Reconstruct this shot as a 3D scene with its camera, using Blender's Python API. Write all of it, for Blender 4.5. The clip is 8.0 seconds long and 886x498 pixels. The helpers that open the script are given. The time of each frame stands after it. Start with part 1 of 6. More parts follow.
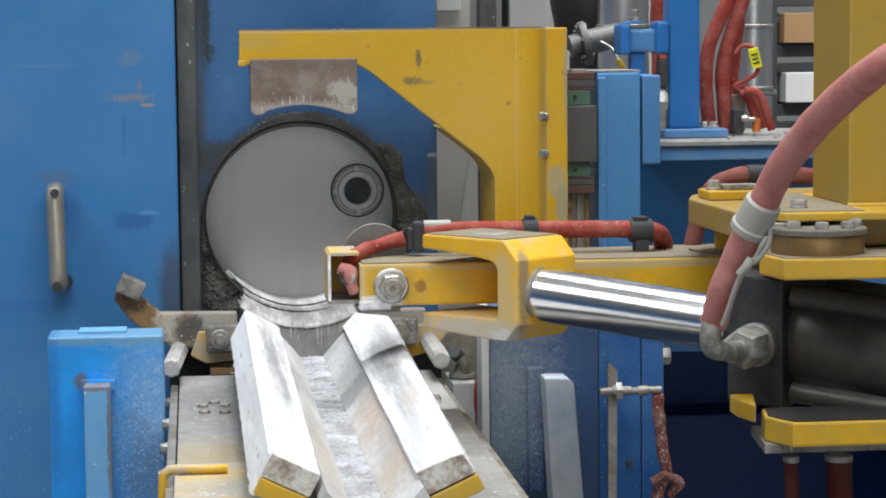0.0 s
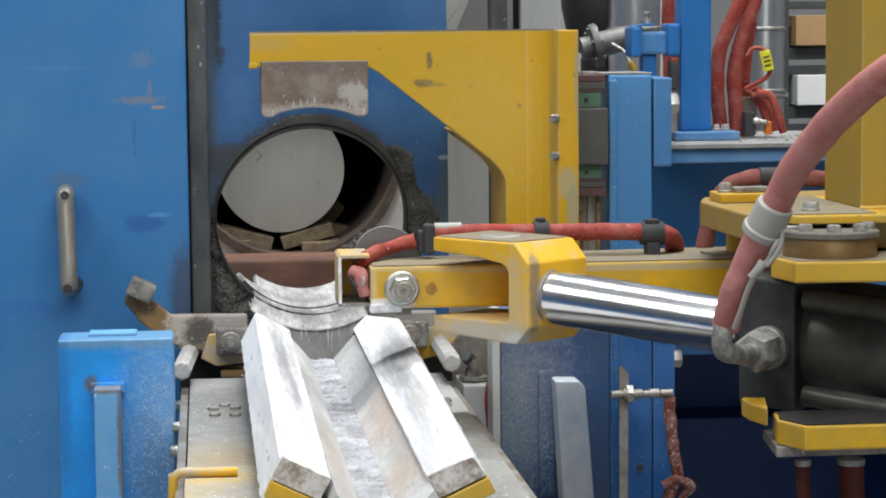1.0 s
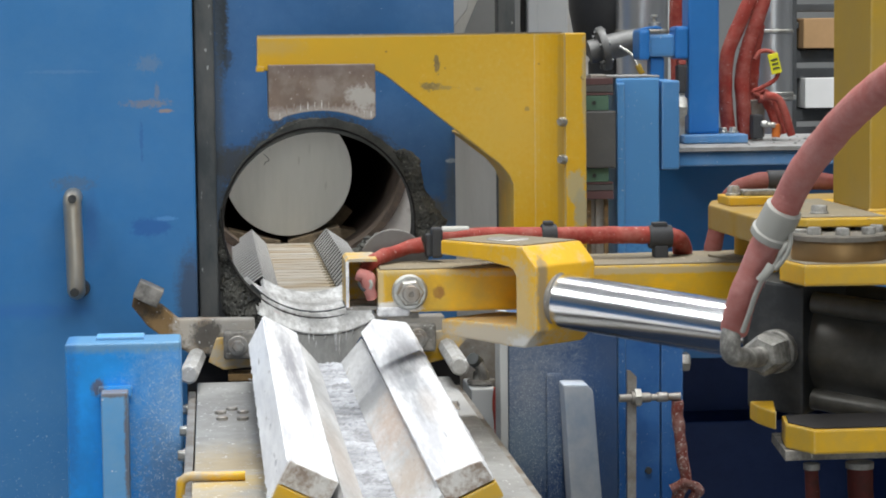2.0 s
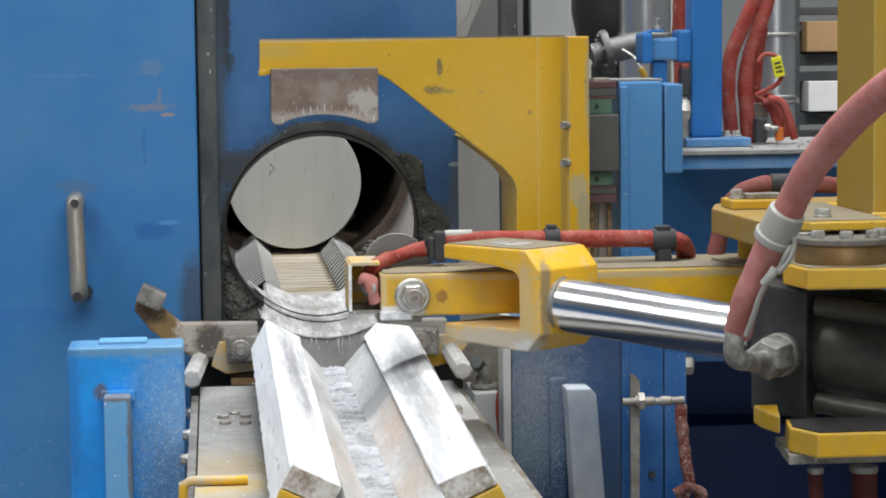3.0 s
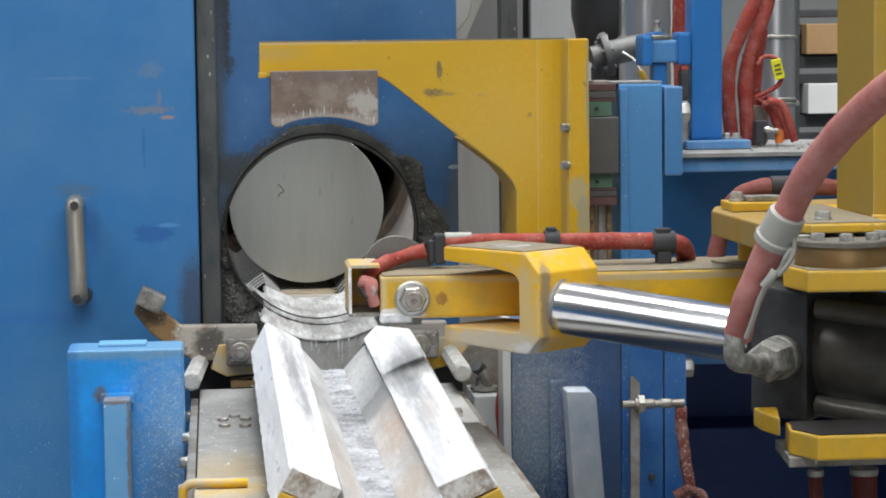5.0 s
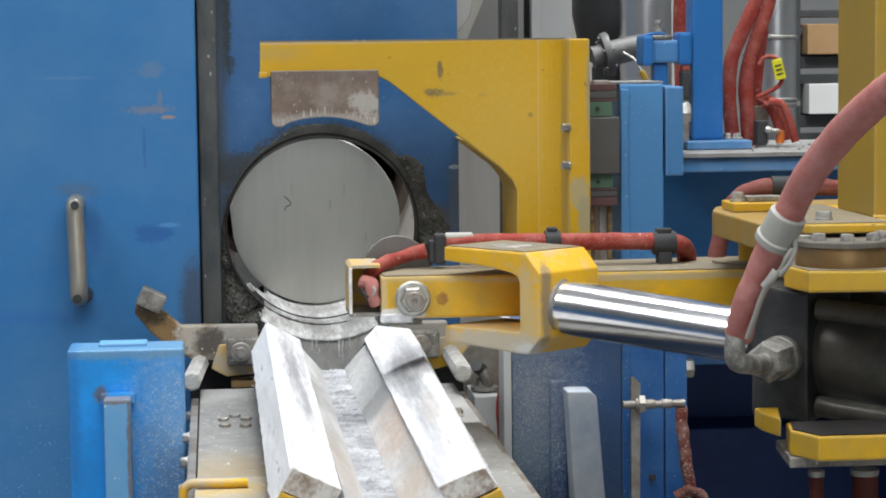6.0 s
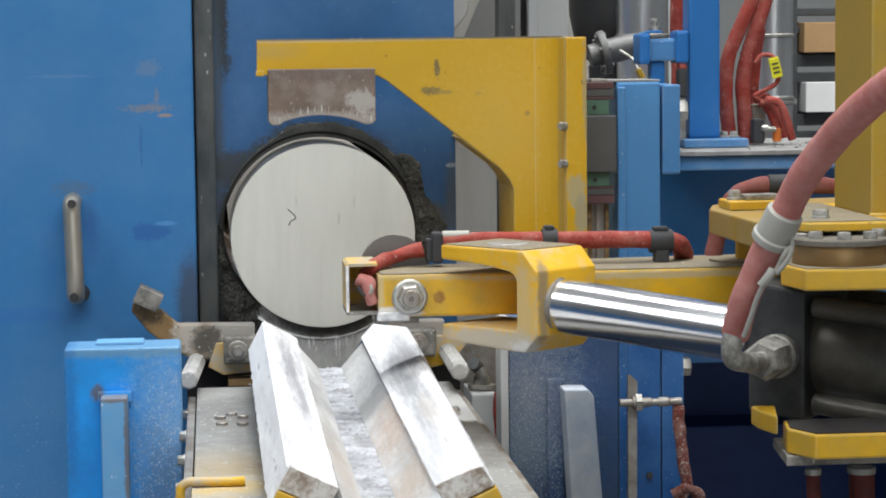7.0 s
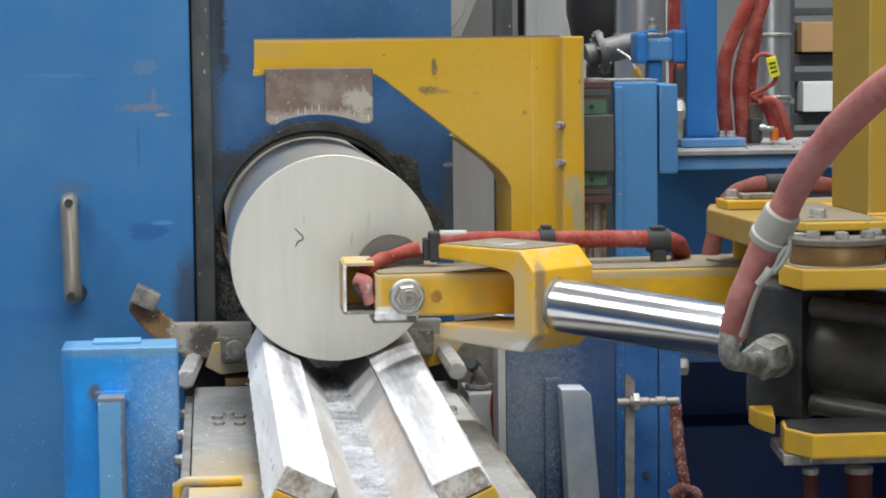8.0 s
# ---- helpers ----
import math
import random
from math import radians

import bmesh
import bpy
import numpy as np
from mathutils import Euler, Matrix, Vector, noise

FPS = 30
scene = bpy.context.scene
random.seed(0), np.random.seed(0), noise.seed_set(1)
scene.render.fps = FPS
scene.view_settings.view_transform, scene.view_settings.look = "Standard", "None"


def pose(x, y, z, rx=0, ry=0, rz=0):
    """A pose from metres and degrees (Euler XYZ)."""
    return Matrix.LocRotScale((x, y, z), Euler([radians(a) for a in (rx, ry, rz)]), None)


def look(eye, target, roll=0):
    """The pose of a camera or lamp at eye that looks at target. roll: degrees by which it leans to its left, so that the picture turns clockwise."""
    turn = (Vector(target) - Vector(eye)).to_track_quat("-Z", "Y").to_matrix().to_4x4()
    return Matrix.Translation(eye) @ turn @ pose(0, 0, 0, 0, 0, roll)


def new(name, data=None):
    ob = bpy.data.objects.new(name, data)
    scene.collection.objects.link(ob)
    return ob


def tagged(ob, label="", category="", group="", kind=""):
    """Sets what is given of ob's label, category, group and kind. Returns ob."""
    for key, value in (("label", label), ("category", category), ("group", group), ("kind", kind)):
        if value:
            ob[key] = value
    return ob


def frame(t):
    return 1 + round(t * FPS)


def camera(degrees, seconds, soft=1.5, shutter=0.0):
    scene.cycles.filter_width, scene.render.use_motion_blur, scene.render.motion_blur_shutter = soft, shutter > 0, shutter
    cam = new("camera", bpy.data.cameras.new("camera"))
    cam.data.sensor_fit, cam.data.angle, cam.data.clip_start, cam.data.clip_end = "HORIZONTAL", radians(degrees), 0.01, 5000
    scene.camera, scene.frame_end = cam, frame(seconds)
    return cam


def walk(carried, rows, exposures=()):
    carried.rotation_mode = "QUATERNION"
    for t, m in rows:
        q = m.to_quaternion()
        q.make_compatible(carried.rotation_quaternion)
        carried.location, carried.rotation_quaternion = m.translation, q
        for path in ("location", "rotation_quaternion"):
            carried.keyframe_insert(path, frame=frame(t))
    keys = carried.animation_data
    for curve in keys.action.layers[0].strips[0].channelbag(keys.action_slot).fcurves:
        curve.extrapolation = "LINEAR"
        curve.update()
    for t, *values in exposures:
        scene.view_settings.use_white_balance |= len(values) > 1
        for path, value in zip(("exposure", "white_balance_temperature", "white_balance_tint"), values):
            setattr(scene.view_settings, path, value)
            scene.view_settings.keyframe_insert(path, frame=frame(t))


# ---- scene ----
cam = camera(22.0, 8.0, soft=1.9)
EYE_ROWS = [
    (0.0, look((-0.0018, -4.0175, 1.5516), (0.4307, -0.0591, 1.1722), -0.575)),
    (0.5, look((-0.0014, -4.0142, 1.5513), (0.4199, -0.0543, 1.1741), -0.587)),
    (1.0, look((-0.0010, -4.0103, 1.5509), (0.4127, -0.0494, 1.1763), -0.561)),
    (1.5, look((-0.0008, -4.0077, 1.5507), (0.4057, -0.0459, 1.1787), -0.584)),
    (3.0, look((0.0000, -4.0002, 1.5500), (0.3956, -0.0363, 1.1881), -0.683)),
    (3.5, look((0.0000, -4.0000, 1.5500), (0.3970, -0.0361, 1.1895), -0.700)),
    (4.0, look((0.0000, -3.9998, 1.5500), (0.3986, -0.0359, 1.1909), -0.703)),
    (4.5, look((0.0001, -3.9993, 1.5499), (0.3971, -0.0351, 1.1924), -0.719)),
    (6.0, look((0.0003, -3.9965, 1.5497), (0.3953, -0.0322, 1.1923), -0.659)),
    (6.5, look((0.0003, -3.9970, 1.5497), (0.3976, -0.0330, 1.1909), -0.669)),
    (7.0, look((0.0003, -3.9967, 1.5497), (0.4006, -0.0332, 1.1893), -0.669)),
    (7.5, look((0.0004, -3.9956, 1.5496), (0.4038, -0.0324, 1.1885), -0.627)),
    (8.0, look((0.0005, -3.9950, 1.5495), (0.4055, -0.0321, 1.1881), -0.649)),
]
walk(cam, EYE_ROWS)

# ---------------------------------------------------------------- light
scene.view_settings.exposure = 0.0
world = bpy.data.worlds.new("hall_air")
world.use_nodes = True
scene.world = world
world.node_tree.nodes["Background"].inputs[0].default_value = (0.75, 0.82, 0.9, 1)
world.node_tree.nodes["Background"].inputs[1].default_value = 0.03


def hall_light(x, y, z, sx, sy, watts, target, colour=(0.97, 0.985, 0.975)):
    data = bpy.data.lights.new("unseen_hall_light", "AREA")
    data.shape, data.size, data.size_y, data.energy, data.color = "RECTANGLE", sx, sy, watts, colour
    ob = new("unseen_hall_light", data)
    ob.matrix_world = look((x, y, z), target)
    return ob


hall_light(0.7, -2.7, 5.8, 5.0, 4.4, 405, (0.4, -0.5, 1.0))
hall_light(0.5, -8.05, 1.4, 3.3, 2.6, 53, (0.5, 0.0, 0.9), (0.9, 0.97, 1.0))  # front fill lamp, added in a made-up gate opening
# Extra unseen lamp, for the rod's second bright band and left-facing sides.
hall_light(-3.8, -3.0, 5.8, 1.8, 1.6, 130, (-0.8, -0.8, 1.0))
# Unseen lamp added to brighten the rack and cartons behind.
hall_light(2.5, 0.9, 5.7, 1.6, 1.2, 115, (1.9, 2.6, 1.0))
# Unseen lamp added behind the front plate, brightening chute and furnace mouth.
hall_light(0.4, 0.30, 5.2, 1.2, 0.4, 132, (0.3, 0.9, 1.0))


# ---------------------------------------------------------------- materials
def material(name, base, rough=0.5, metal=0.0, vary=0.15, scale=6.0, bump=0.15, grain=90.0, stain=None, stain_amount=0.0, stain_scale=4.0,
             speck=None, speck_amount=0.0, speck_scale=120.0, stretch=(1, 1, 1), coat=0.0, stain_edge=0.12, blots=(), speck_in=None, gloss=0.35, wear=None, wear_size=0.004):
    """Paint, metal or stone: two scales of variation, optional stains and specks, fine relief."""
    m = bpy.data.materials.new(name)
    m.use_nodes = True
    nt = m.node_tree
    bsdf = nt.nodes["Principled BSDF"]
    link = nt.links.new
    coord = nt.nodes.new("ShaderNodeTexCoord")
    mapping = nt.nodes.new("ShaderNodeMapping")
    mapping.inputs["Scale"].default_value = stretch
    link(coord.outputs["Object"], mapping.inputs["Vector"])

    def noise_node(s, detail=6.0, rough_=0.6):
        n = nt.nodes.new("ShaderNodeTexNoise")
        n.inputs["Scale"].default_value, n.inputs["Detail"].default_value, n.inputs["Roughness"].default_value = s, detail, rough_
        link(mapping.outputs["Vector"], n.inputs["Vector"])
        return n

    def mix(fac, a, b, blend="MIX"):
        n = nt.nodes.new("ShaderNodeMix")
        n.data_type, n.blend_type = "RGBA", blend
        for sock, v in ((n.inputs[0], fac), (n.inputs[6], a), (n.inputs[7], b)):
            if isinstance(v, (tuple, float, int)):
                sock.default_value = v if not isinstance(v, tuple) or len(v) == 4 else (*v, 1)
            else:
                link(v, sock)
        return n.outputs[2]

    def ramp(sock, lo, hi, top=1.0):
        n = nt.nodes.new("ShaderNodeMapRange")
        n.inputs[1].default_value, n.inputs[2].default_value, n.inputs[4].default_value = lo, hi, top
        link(sock, n.inputs[0])
        return n.outputs[0]

    big, small = noise_node(scale), noise_node(grain, 3.0)
    dark = tuple(c * (1 - vary) for c in base)
    light = tuple(min(1.0, c * (1 + vary)) for c in base)
    col = mix(ramp(big.outputs[0], 0.3, 0.7), dark, light)
    col = mix(ramp(small.outputs[0], 0.35, 0.65, 0.35), col, tuple(c * (1 - vary) for c in base))
    if stain:
        s = noise_node(stain_scale, 8.0, 0.7)
        edge = 0.70 - 0.42 * stain_amount
        col = mix(ramp(s.outputs[0], edge - stain_edge / 2, edge + stain_edge / 2, 0.9), col, stain)
    rag = noise_node(120.0, 6.0, 0.75)
    warp = noise_node(26.0, 5.0, 0.7)

    def blot_mask(x, y, z, rx, ry, rz, top, raggedness, soft):
        away = nt.nodes.new("ShaderNodeVectorMath")
        away.operation = "SUBTRACT"
        link(coord.outputs["Object"], away.inputs[0])
        away.inputs[1].default_value = (x, y, z)
        unit = nt.nodes.new("ShaderNodeVectorMath")
        unit.operation = "DIVIDE"
        link(away.outputs[0], unit.inputs[0])
        unit.inputs[1].default_value = (rx, ry, rz)
        sway = nt.nodes.new("ShaderNodeVectorMath")
        sway.operation = "MULTIPLY_ADD"
        link(warp.outputs["Color"], sway.inputs[0])
        k = min(1.6, 0.045 / max(rx, rz))
        sway.inputs[1].default_value = (k, k, k)
        link(unit.outputs[0], sway.inputs[2])
        level = nt.nodes.new("ShaderNodeVectorMath")
        level.operation = "SUBTRACT"
        link(sway.outputs[0], level.inputs[0])
        level.inputs[1].default_value = (k / 2, k / 2, k / 2)
        size = nt.nodes.new("ShaderNodeVectorMath")
        size.operation = "LENGTH"
        link(level.outputs[0], size.inputs[0])
        wob = nt.nodes.new("ShaderNodeMath")
        wob.operation = "MULTIPLY_ADD"
        link(rag.outputs[0], wob.inputs[0])
        wob.inputs[1].default_value = raggedness
        link(size.outputs["Value"], wob.inputs[2])
        n = nt.nodes.new("ShaderNodeMapRange")
        n.inputs[1].default_value, n.inputs[2].default_value = 1.0 + raggedness * 0.5 + soft, 1.0 + raggedness * 0.5 - soft
        n.inputs[3].default_value, n.inputs[4].default_value = 0.0, top
        link(wob.outputs[0], n.inputs[0])
        return n.outputs[0]

    for place, radii, colour, top, raggedness, soft in blots:
        col = mix(blot_mask(*place, *radii, top, raggedness, soft), col, colour)
    if speck:
        v = noise_node(speck_scale, 2.0)
        edge = 0.75 - 0.3 * speck_amount
        fac = ramp(v.outputs[0], edge, edge + 0.04, 0.85)
        if speck_in:
            both = nt.nodes.new("ShaderNodeMath")
            both.operation = "MULTIPLY"
            link(fac, both.inputs[0])
            link(blot_mask(*speck_in[0], *speck_in[1], 1.0, 1.2, 0.6), both.inputs[1])
            fac = both.outputs[0]
        col = mix(fac, col, speck)
    if wear:
        rounded = nt.nodes.new("ShaderNodeBevel")
        rounded.samples = 4
        rounded.inputs["Radius"].default_value = wear_size
        geo = nt.nodes.new("ShaderNodeNewGeometry")
        dot = nt.nodes.new("ShaderNodeVectorMath")
        dot.operation = "DOT_PRODUCT"
        link(rounded.outputs[0], dot.inputs[0])
        link(geo.outputs["Normal"], dot.inputs[1])
        edge = nt.nodes.new("ShaderNodeMath")
        edge.operation = "MULTIPLY_ADD"
        link(rag.outputs[0], edge.inputs[0])
        edge.inputs[1].default_value = 0.5
        link(dot.outputs["Value"], edge.inputs[2])
        n = nt.nodes.new("ShaderNodeMapRange")
        n.inputs[1].default_value, n.inputs[2].default_value = 1.19, 1.06
        n.inputs[3].default_value, n.inputs[4].default_value = 0.0, 0.85
        link(edge.outputs[0], n.inputs[0])
        col = mix(n.outputs[0], col, wear)
    link(col, bsdf.inputs["Base Color"])
    bsdf.inputs["Metallic"].default_value = metal
    bsdf.inputs["Specular IOR Level"].default_value = gloss
    r = nt.nodes.new("ShaderNodeMapRange")
    r.inputs[3].default_value, r.inputs[4].default_value = max(0.03, rough - 0.12), min(1.0, rough + 0.12)
    link(big.outputs[0], r.inputs[0])
    link(r.outputs[0], bsdf.inputs["Roughness"])
    if coat:
        bsdf.inputs["Coat Weight"].default_value = coat
    b = nt.nodes.new("ShaderNodeBump")
    b.inputs["Strength"].default_value, b.inputs["Distance"].default_value = bump, 0.002
    link(small.outputs[0], b.inputs["Height"])
    link(b.outputs[0], bsdf.inputs["Normal"])
    return m


BLUE = material("blue_machine_paint", (0.032, 0.195, 0.485), 0.42, vary=0.14, scale=2.2, bump=0.05, grain=40, stain=(0.085, 0.19, 0.40), stain_amount=0.35, stain_scale=2.4, stain_edge=0.3)
BLUE_DOOR = material("scuffed_blue_door_paint", (0.023, 0.155, 0.395), 0.40, vary=0.12, scale=1.8, bump=0.05, grain=40, stain=(0.065, 0.205, 0.42), stain_amount=0.4, stain_scale=2.2, stain_edge=0.3,
                     speck=(0.55, 0.62, 0.70), speck_amount=0.28, speck_scale=260, speck_in=((-0.321, -0.050, 0.824), (0.16, 0.3, 0.11)),
                     blots=(((-0.105, -0.050, 1.512), (0.020, 0.2, 0.012), (0.15, 0.21, 0.30), 0.45, 6.0, 0.3), ((-0.110, -0.050, 1.444), (0.034, 0.2, 0.006), (0.24, 0.20, 0.17), 0.55, 5.0, 0.3), ((-0.092, -0.050, 1.462), (0.004, 0.2, 0.016), (0.20, 0.20, 0.22), 0.5, 3.0, 0.3), ((-0.120, -0.050, 1.38), (0.003, 0.2, 0.03), (0.02, 0.10, 0.30), 0.6, 3.0, 0.3), ((-0.250, -0.050, 1.50), (0.05, 0.2, 0.003), (0.12, 0.24, 0.44), 0.4, 3.0, 0.4),
                            ((-0.079, -0.050, 1.431), (0.012, 0.2, 0.003), (0.36, 0.25, 0.16), 0.7, 3.0, 0.3), ((-0.105, -0.050, 1.232), (0.034, 0.2, 0.016), (0.016, 0.10, 0.33), 0.75, 2.2, 0.25), ((-0.085, -0.050, 1.245), (0.020, 0.2, 0.004), (0.10, 0.30, 0.62), 0.6, 2.5, 0.3),
                            ((-0.237, -0.050, 1.308), (0.030, 0.2, 0.012), (0.08, 0.13, 0.21), 0.6, 5.0, 0.35), ((-0.038, -0.050, 1.098), (0.026, 0.2, 0.085), (0.05, 0.07, 0.11), 0.85, 1.2, 0.35),
                            ((-0.323, -0.050, 1.090), (0.09, 0.2, 0.012), (0.025, 0.13, 0.42), 0.45, 1.2, 0.5), ((-0.209, -0.050, 1.234), (0.012, 0.2, 0.05), (0.025, 0.10, 0.30), 0.5, 1.2, 0.5)))
BLUE_PLATE = material("grimy_blue_front_plate", (0.021, 0.102, 0.265), 0.42, vary=0.15, scale=2.6, bump=0.06, grain=40, stain=(0.07, 0.17, 0.36), stain_amount=0.35, stain_scale=3.0, stain_edge=0.3,
                      speck=(0.5, 0.58, 0.66), speck_amount=0.12, speck_scale=200,
                      blots=(((0.019, 0.000, 1.600), (0.013, 0.2, 0.11), (0.025, 0.03, 0.033), 0.95, 2.2, 0.25), ((0.030, 0.000, 1.520), (0.010, 0.2, 0.016), (0.025, 0.03, 0.033), 0.7, 3.0, 0.3), ((0.007, 0.000, 1.334), (0.015, 0.2, 0.30), (0.06, 0.085, 0.12), 0.85, 1.6, 0.4),
                             ((0.190, 0.000, 1.236), (0.178, 0.2, 0.180), (0.045, 0.055, 0.065), 0.85, 0.5, 0.05), ((0.046, 0.000, 1.334), (0.06, 0.2, 0.03), (0.05, 0.055, 0.06), 0.9, 1.5, 0.3),
                             ((0.387, 0.000, 1.238), (0.03, 0.2, 0.03), (0.10, 0.10, 0.09), 0.9, 1.2, 0.3), ((0.421, 0.000, 1.334), (0.009, 0.2, 0.004), (0.5, 0.6, 0.72), 0.9, 0.5, 0.2),
                             ((0.016, 0.000, 1.116), (0.05, 0.2, 0.10), (0.045, 0.045, 0.045), 0.95, 1.2, 0.3), ((0.422, 0.000, 1.267), (0.012, 0.2, 0.07), (0.10, 0.13, 0.17), 0.8, 1.4, 0.4)))
BLUE_DUSTY = material("dusty_bright_blue_paint", (0.014, 0.30, 0.80), 0.45, wear=(0.22, 0.36, 0.48), vary=0.16, scale=7, bump=0.1, grain=60, stain=(0.02, 0.20, 0.56), stain_amount=0.35, stain_scale=8.0, stain_edge=0.3,
                      speck=(0.55, 0.64, 0.74), speck_amount=0.50, speck_scale=430, speck_in=((-0.075, -0.620, 0.946), (0.060, 0.3, 0.11)),
                      blots=(((-0.068, -0.620, 0.960), (0.050, 0.3, 0.13), (0.30, 0.45, 0.62), 0.55, 3.0, 0.8), ((-0.085, -0.620, 0.900), (0.035, 0.3, 0.05), (0.05, 0.12, 0.28), 0.45, 4.0, 0.6), ((-0.138, -0.620, 1.104), (0.20, 0.3, 0.012), (0.16, 0.30, 0.42), 0.7, 1.6, 0.4),
                             ((-0.216, -0.620, 1.02), (0.010, 0.3, 0.12), (0.02, 0.14, 0.42), 0.6, 2.5, 0.5), ((-0.174, -0.620, 1.040), (0.010, 0.3, 0.012), (0.13, 0.10, 0.08), 0.8, 2.5, 0.3), ((-0.150, -0.670, 1.033), (0.02, 0.02, 0.004), (0.15, 0.11, 0.09), 0.7, 1.5, 0.4)))
RIB_BLUE = material("chipped_pale_blue_paint", (0.12, 0.36, 0.68), 0.5, wear=(0.20, 0.24, 0.28), vary=0.1, scale=6, bump=0.08, grain=60, stain=(0.20, 0.40, 0.62), stain_amount=0.4, stain_scale=9, stain_edge=0.3, speck=(0.78, 0.82, 0.86), speck_amount=0.18, speck_scale=80,
                    blots=(((-0.132, -0.67, 0.95), (0.004, 0.06, 0.10), (0.16, 0.12, 0.10), 0.8, 2.5, 0.3), ((-0.150, -0.67, 1.036), (0.03, 0.06, 0.004), (0.18, 0.13, 0.10), 0.8, 2.0, 0.3)))
BLUE_GREY = material("powder_dusted_blue_paint", (0.016, 0.065, 0.185), 0.6, vary=0.25, scale=6, bump=0.12, grain=60, stain=(0.05, 0.085, 0.17), stain_amount=0.5, stain_scale=5, stain_edge=0.3,
                     speck=(0.48, 0.52, 0.54), speck_amount=0.50, speck_scale=560, speck_in=((0.502, -0.380, 0.906), (0.09, 0.3, 0.2)),
                     blots=(((0.503, -0.380, 0.980), (0.055, 0.3, 0.10), (0.27, 0.29, 0.31), 0.55, 3.0, 0.8), ((0.493, -0.380, 0.888), (0.05, 0.3, 0.05), (0.16, 0.22, 0.28), 0.6, 1.5, 0.5)))
# Panel blue darkened to carry the shade inside the recess.
BLUE_NAVY = material("recess_shade_blue_paint", (0.010, 0.040, 0.165), 0.45, vary=0.18, scale=3, bump=0.05, grain=40, stain=(0.03, 0.07, 0.22), stain_amount=0.4, stain_scale=3, stain_edge=0.25)
BLUE_LIGHT = material("light_blue_frame_paint", (0.070, 0.220, 0.47), 0.42, wear=(0.34, 0.42, 0.50), vary=0.1, scale=3, bump=0.05, grain=50, stain=(0.15, 0.27, 0.47), stain_amount=0.35, stain_scale=6, stain_edge=0.2,
                      speck=(0.55, 0.6, 0.66), speck_amount=0.12, speck_scale=260)
# Shade on the lower column is in the base; blot lightens the top.
BLUE_COLUMN = material("dusted_shaded_column_paint", (0.018, 0.105, 0.335), 0.42, wear=(0.20, 0.30, 0.44), vary=0.12, scale=3, bump=0.05, grain=50, stain=(0.05, 0.16, 0.40), stain_amount=0.35, stain_scale=6, stain_edge=0.2,
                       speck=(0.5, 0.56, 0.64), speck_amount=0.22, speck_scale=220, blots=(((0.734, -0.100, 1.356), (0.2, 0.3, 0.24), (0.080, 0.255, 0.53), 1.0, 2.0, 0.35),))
BLUE_POST = material("bright_blue_post_paint", (0.022, 0.15, 0.43), 0.4, vary=0.1, scale=3, bump=0.05, grain=50, stain=(0.06, 0.18, 0.44), stain_amount=0.3, stain_scale=6, stain_edge=0.2)
YELLOW = material("yellow_machine_paint", (0.66, 0.375, 0.008), 0.42, wear=(0.52, 0.44, 0.26), vary=0.1, scale=5, bump=0.06, grain=50, stain=(0.42, 0.30, 0.07), stain_amount=0.36, stain_scale=7, stain_edge=0.25,
                  speck=(0.10, 0.07, 0.03), speck_amount=0.04, speck_scale=40)
YELLOW_PLATE = material("scuffed_yellow_bracket_paint", (0.60, 0.335, 0.006), 0.42, wear=(0.56, 0.48, 0.30), vary=0.08, scale=3, bump=0.05, grain=50, stain=(0.50, 0.32, 0.02), stain_amount=0.4, stain_scale=4, stain_edge=0.3,
                        speck=(0.16, 0.11, 0.04), speck_amount=0.07, speck_scale=55,
                        blots=(((0.381, -0.160, 1.508), (0.005, 0.1, 0.014), (0.13, 0.10, 0.05), 0.9, 3.0, 0.15), ((0.370, -0.160, 1.469), (0.014, 0.1, 0.007), (0.16, 0.12, 0.05), 0.9, 4.0, 0.2), ((0.394, -0.160, 1.467), (0.016, 0.1, 0.003), (0.25, 0.18, 0.06), 0.8, 4.0, 0.2),
                               ((0.534, -0.160, 1.430), (0.004, 0.1, 0.004), (0.14, 0.10, 0.05), 0.9, 2.5, 0.12), ((0.451, -0.160, 1.464), (0.007, 0.1, 0.003), (0.36, 0.24, 0.06), 0.7, 1.6, 0.3),
                               ((0.499, -0.160, 1.402), (0.10, 0.1, 0.12), (0.60, 0.42, 0.09), 0.45, 3.0, 0.7), ((0.100, -0.160, 1.538), (0.05, 0.1, 0.012), (0.42, 0.30, 0.10), 0.5, 2.0, 0.5), ((0.119, -0.160, 1.557), (0.3, 0.1, 0.004), (0.50, 0.44, 0.32), 0.6, 0.8, 0.4),
                               ((0.610, -0.190, 1.296), (0.016, 0.1, 0.03), (0.40, 0.35, 0.20), 0.85, 1.8, 0.15), ((0.619, -0.190, 1.257), (0.014, 0.1, 0.03), (0.34, 0.31, 0.20), 0.85, 1.8, 0.15),
                               ((0.587, -0.190, 1.334), (0.004, 0.1, 0.2), (0.30, 0.22, 0.09), 0.6, 1.0, 0.4), ((0.626, -0.190, 1.467), (0.006, 0.1, 0.08), (0.36, 0.30, 0.16), 0.8, 1.8, 0.2)))
YELLOW_WORN = material("worn_yellow_paint", (0.70, 0.40, 0.016), 0.5, vary=0.12, scale=8, bump=0.12, grain=60, stain=(0.42, 0.39, 0.33), stain_amount=0.5, stain_scale=14, stain_edge=0.15)
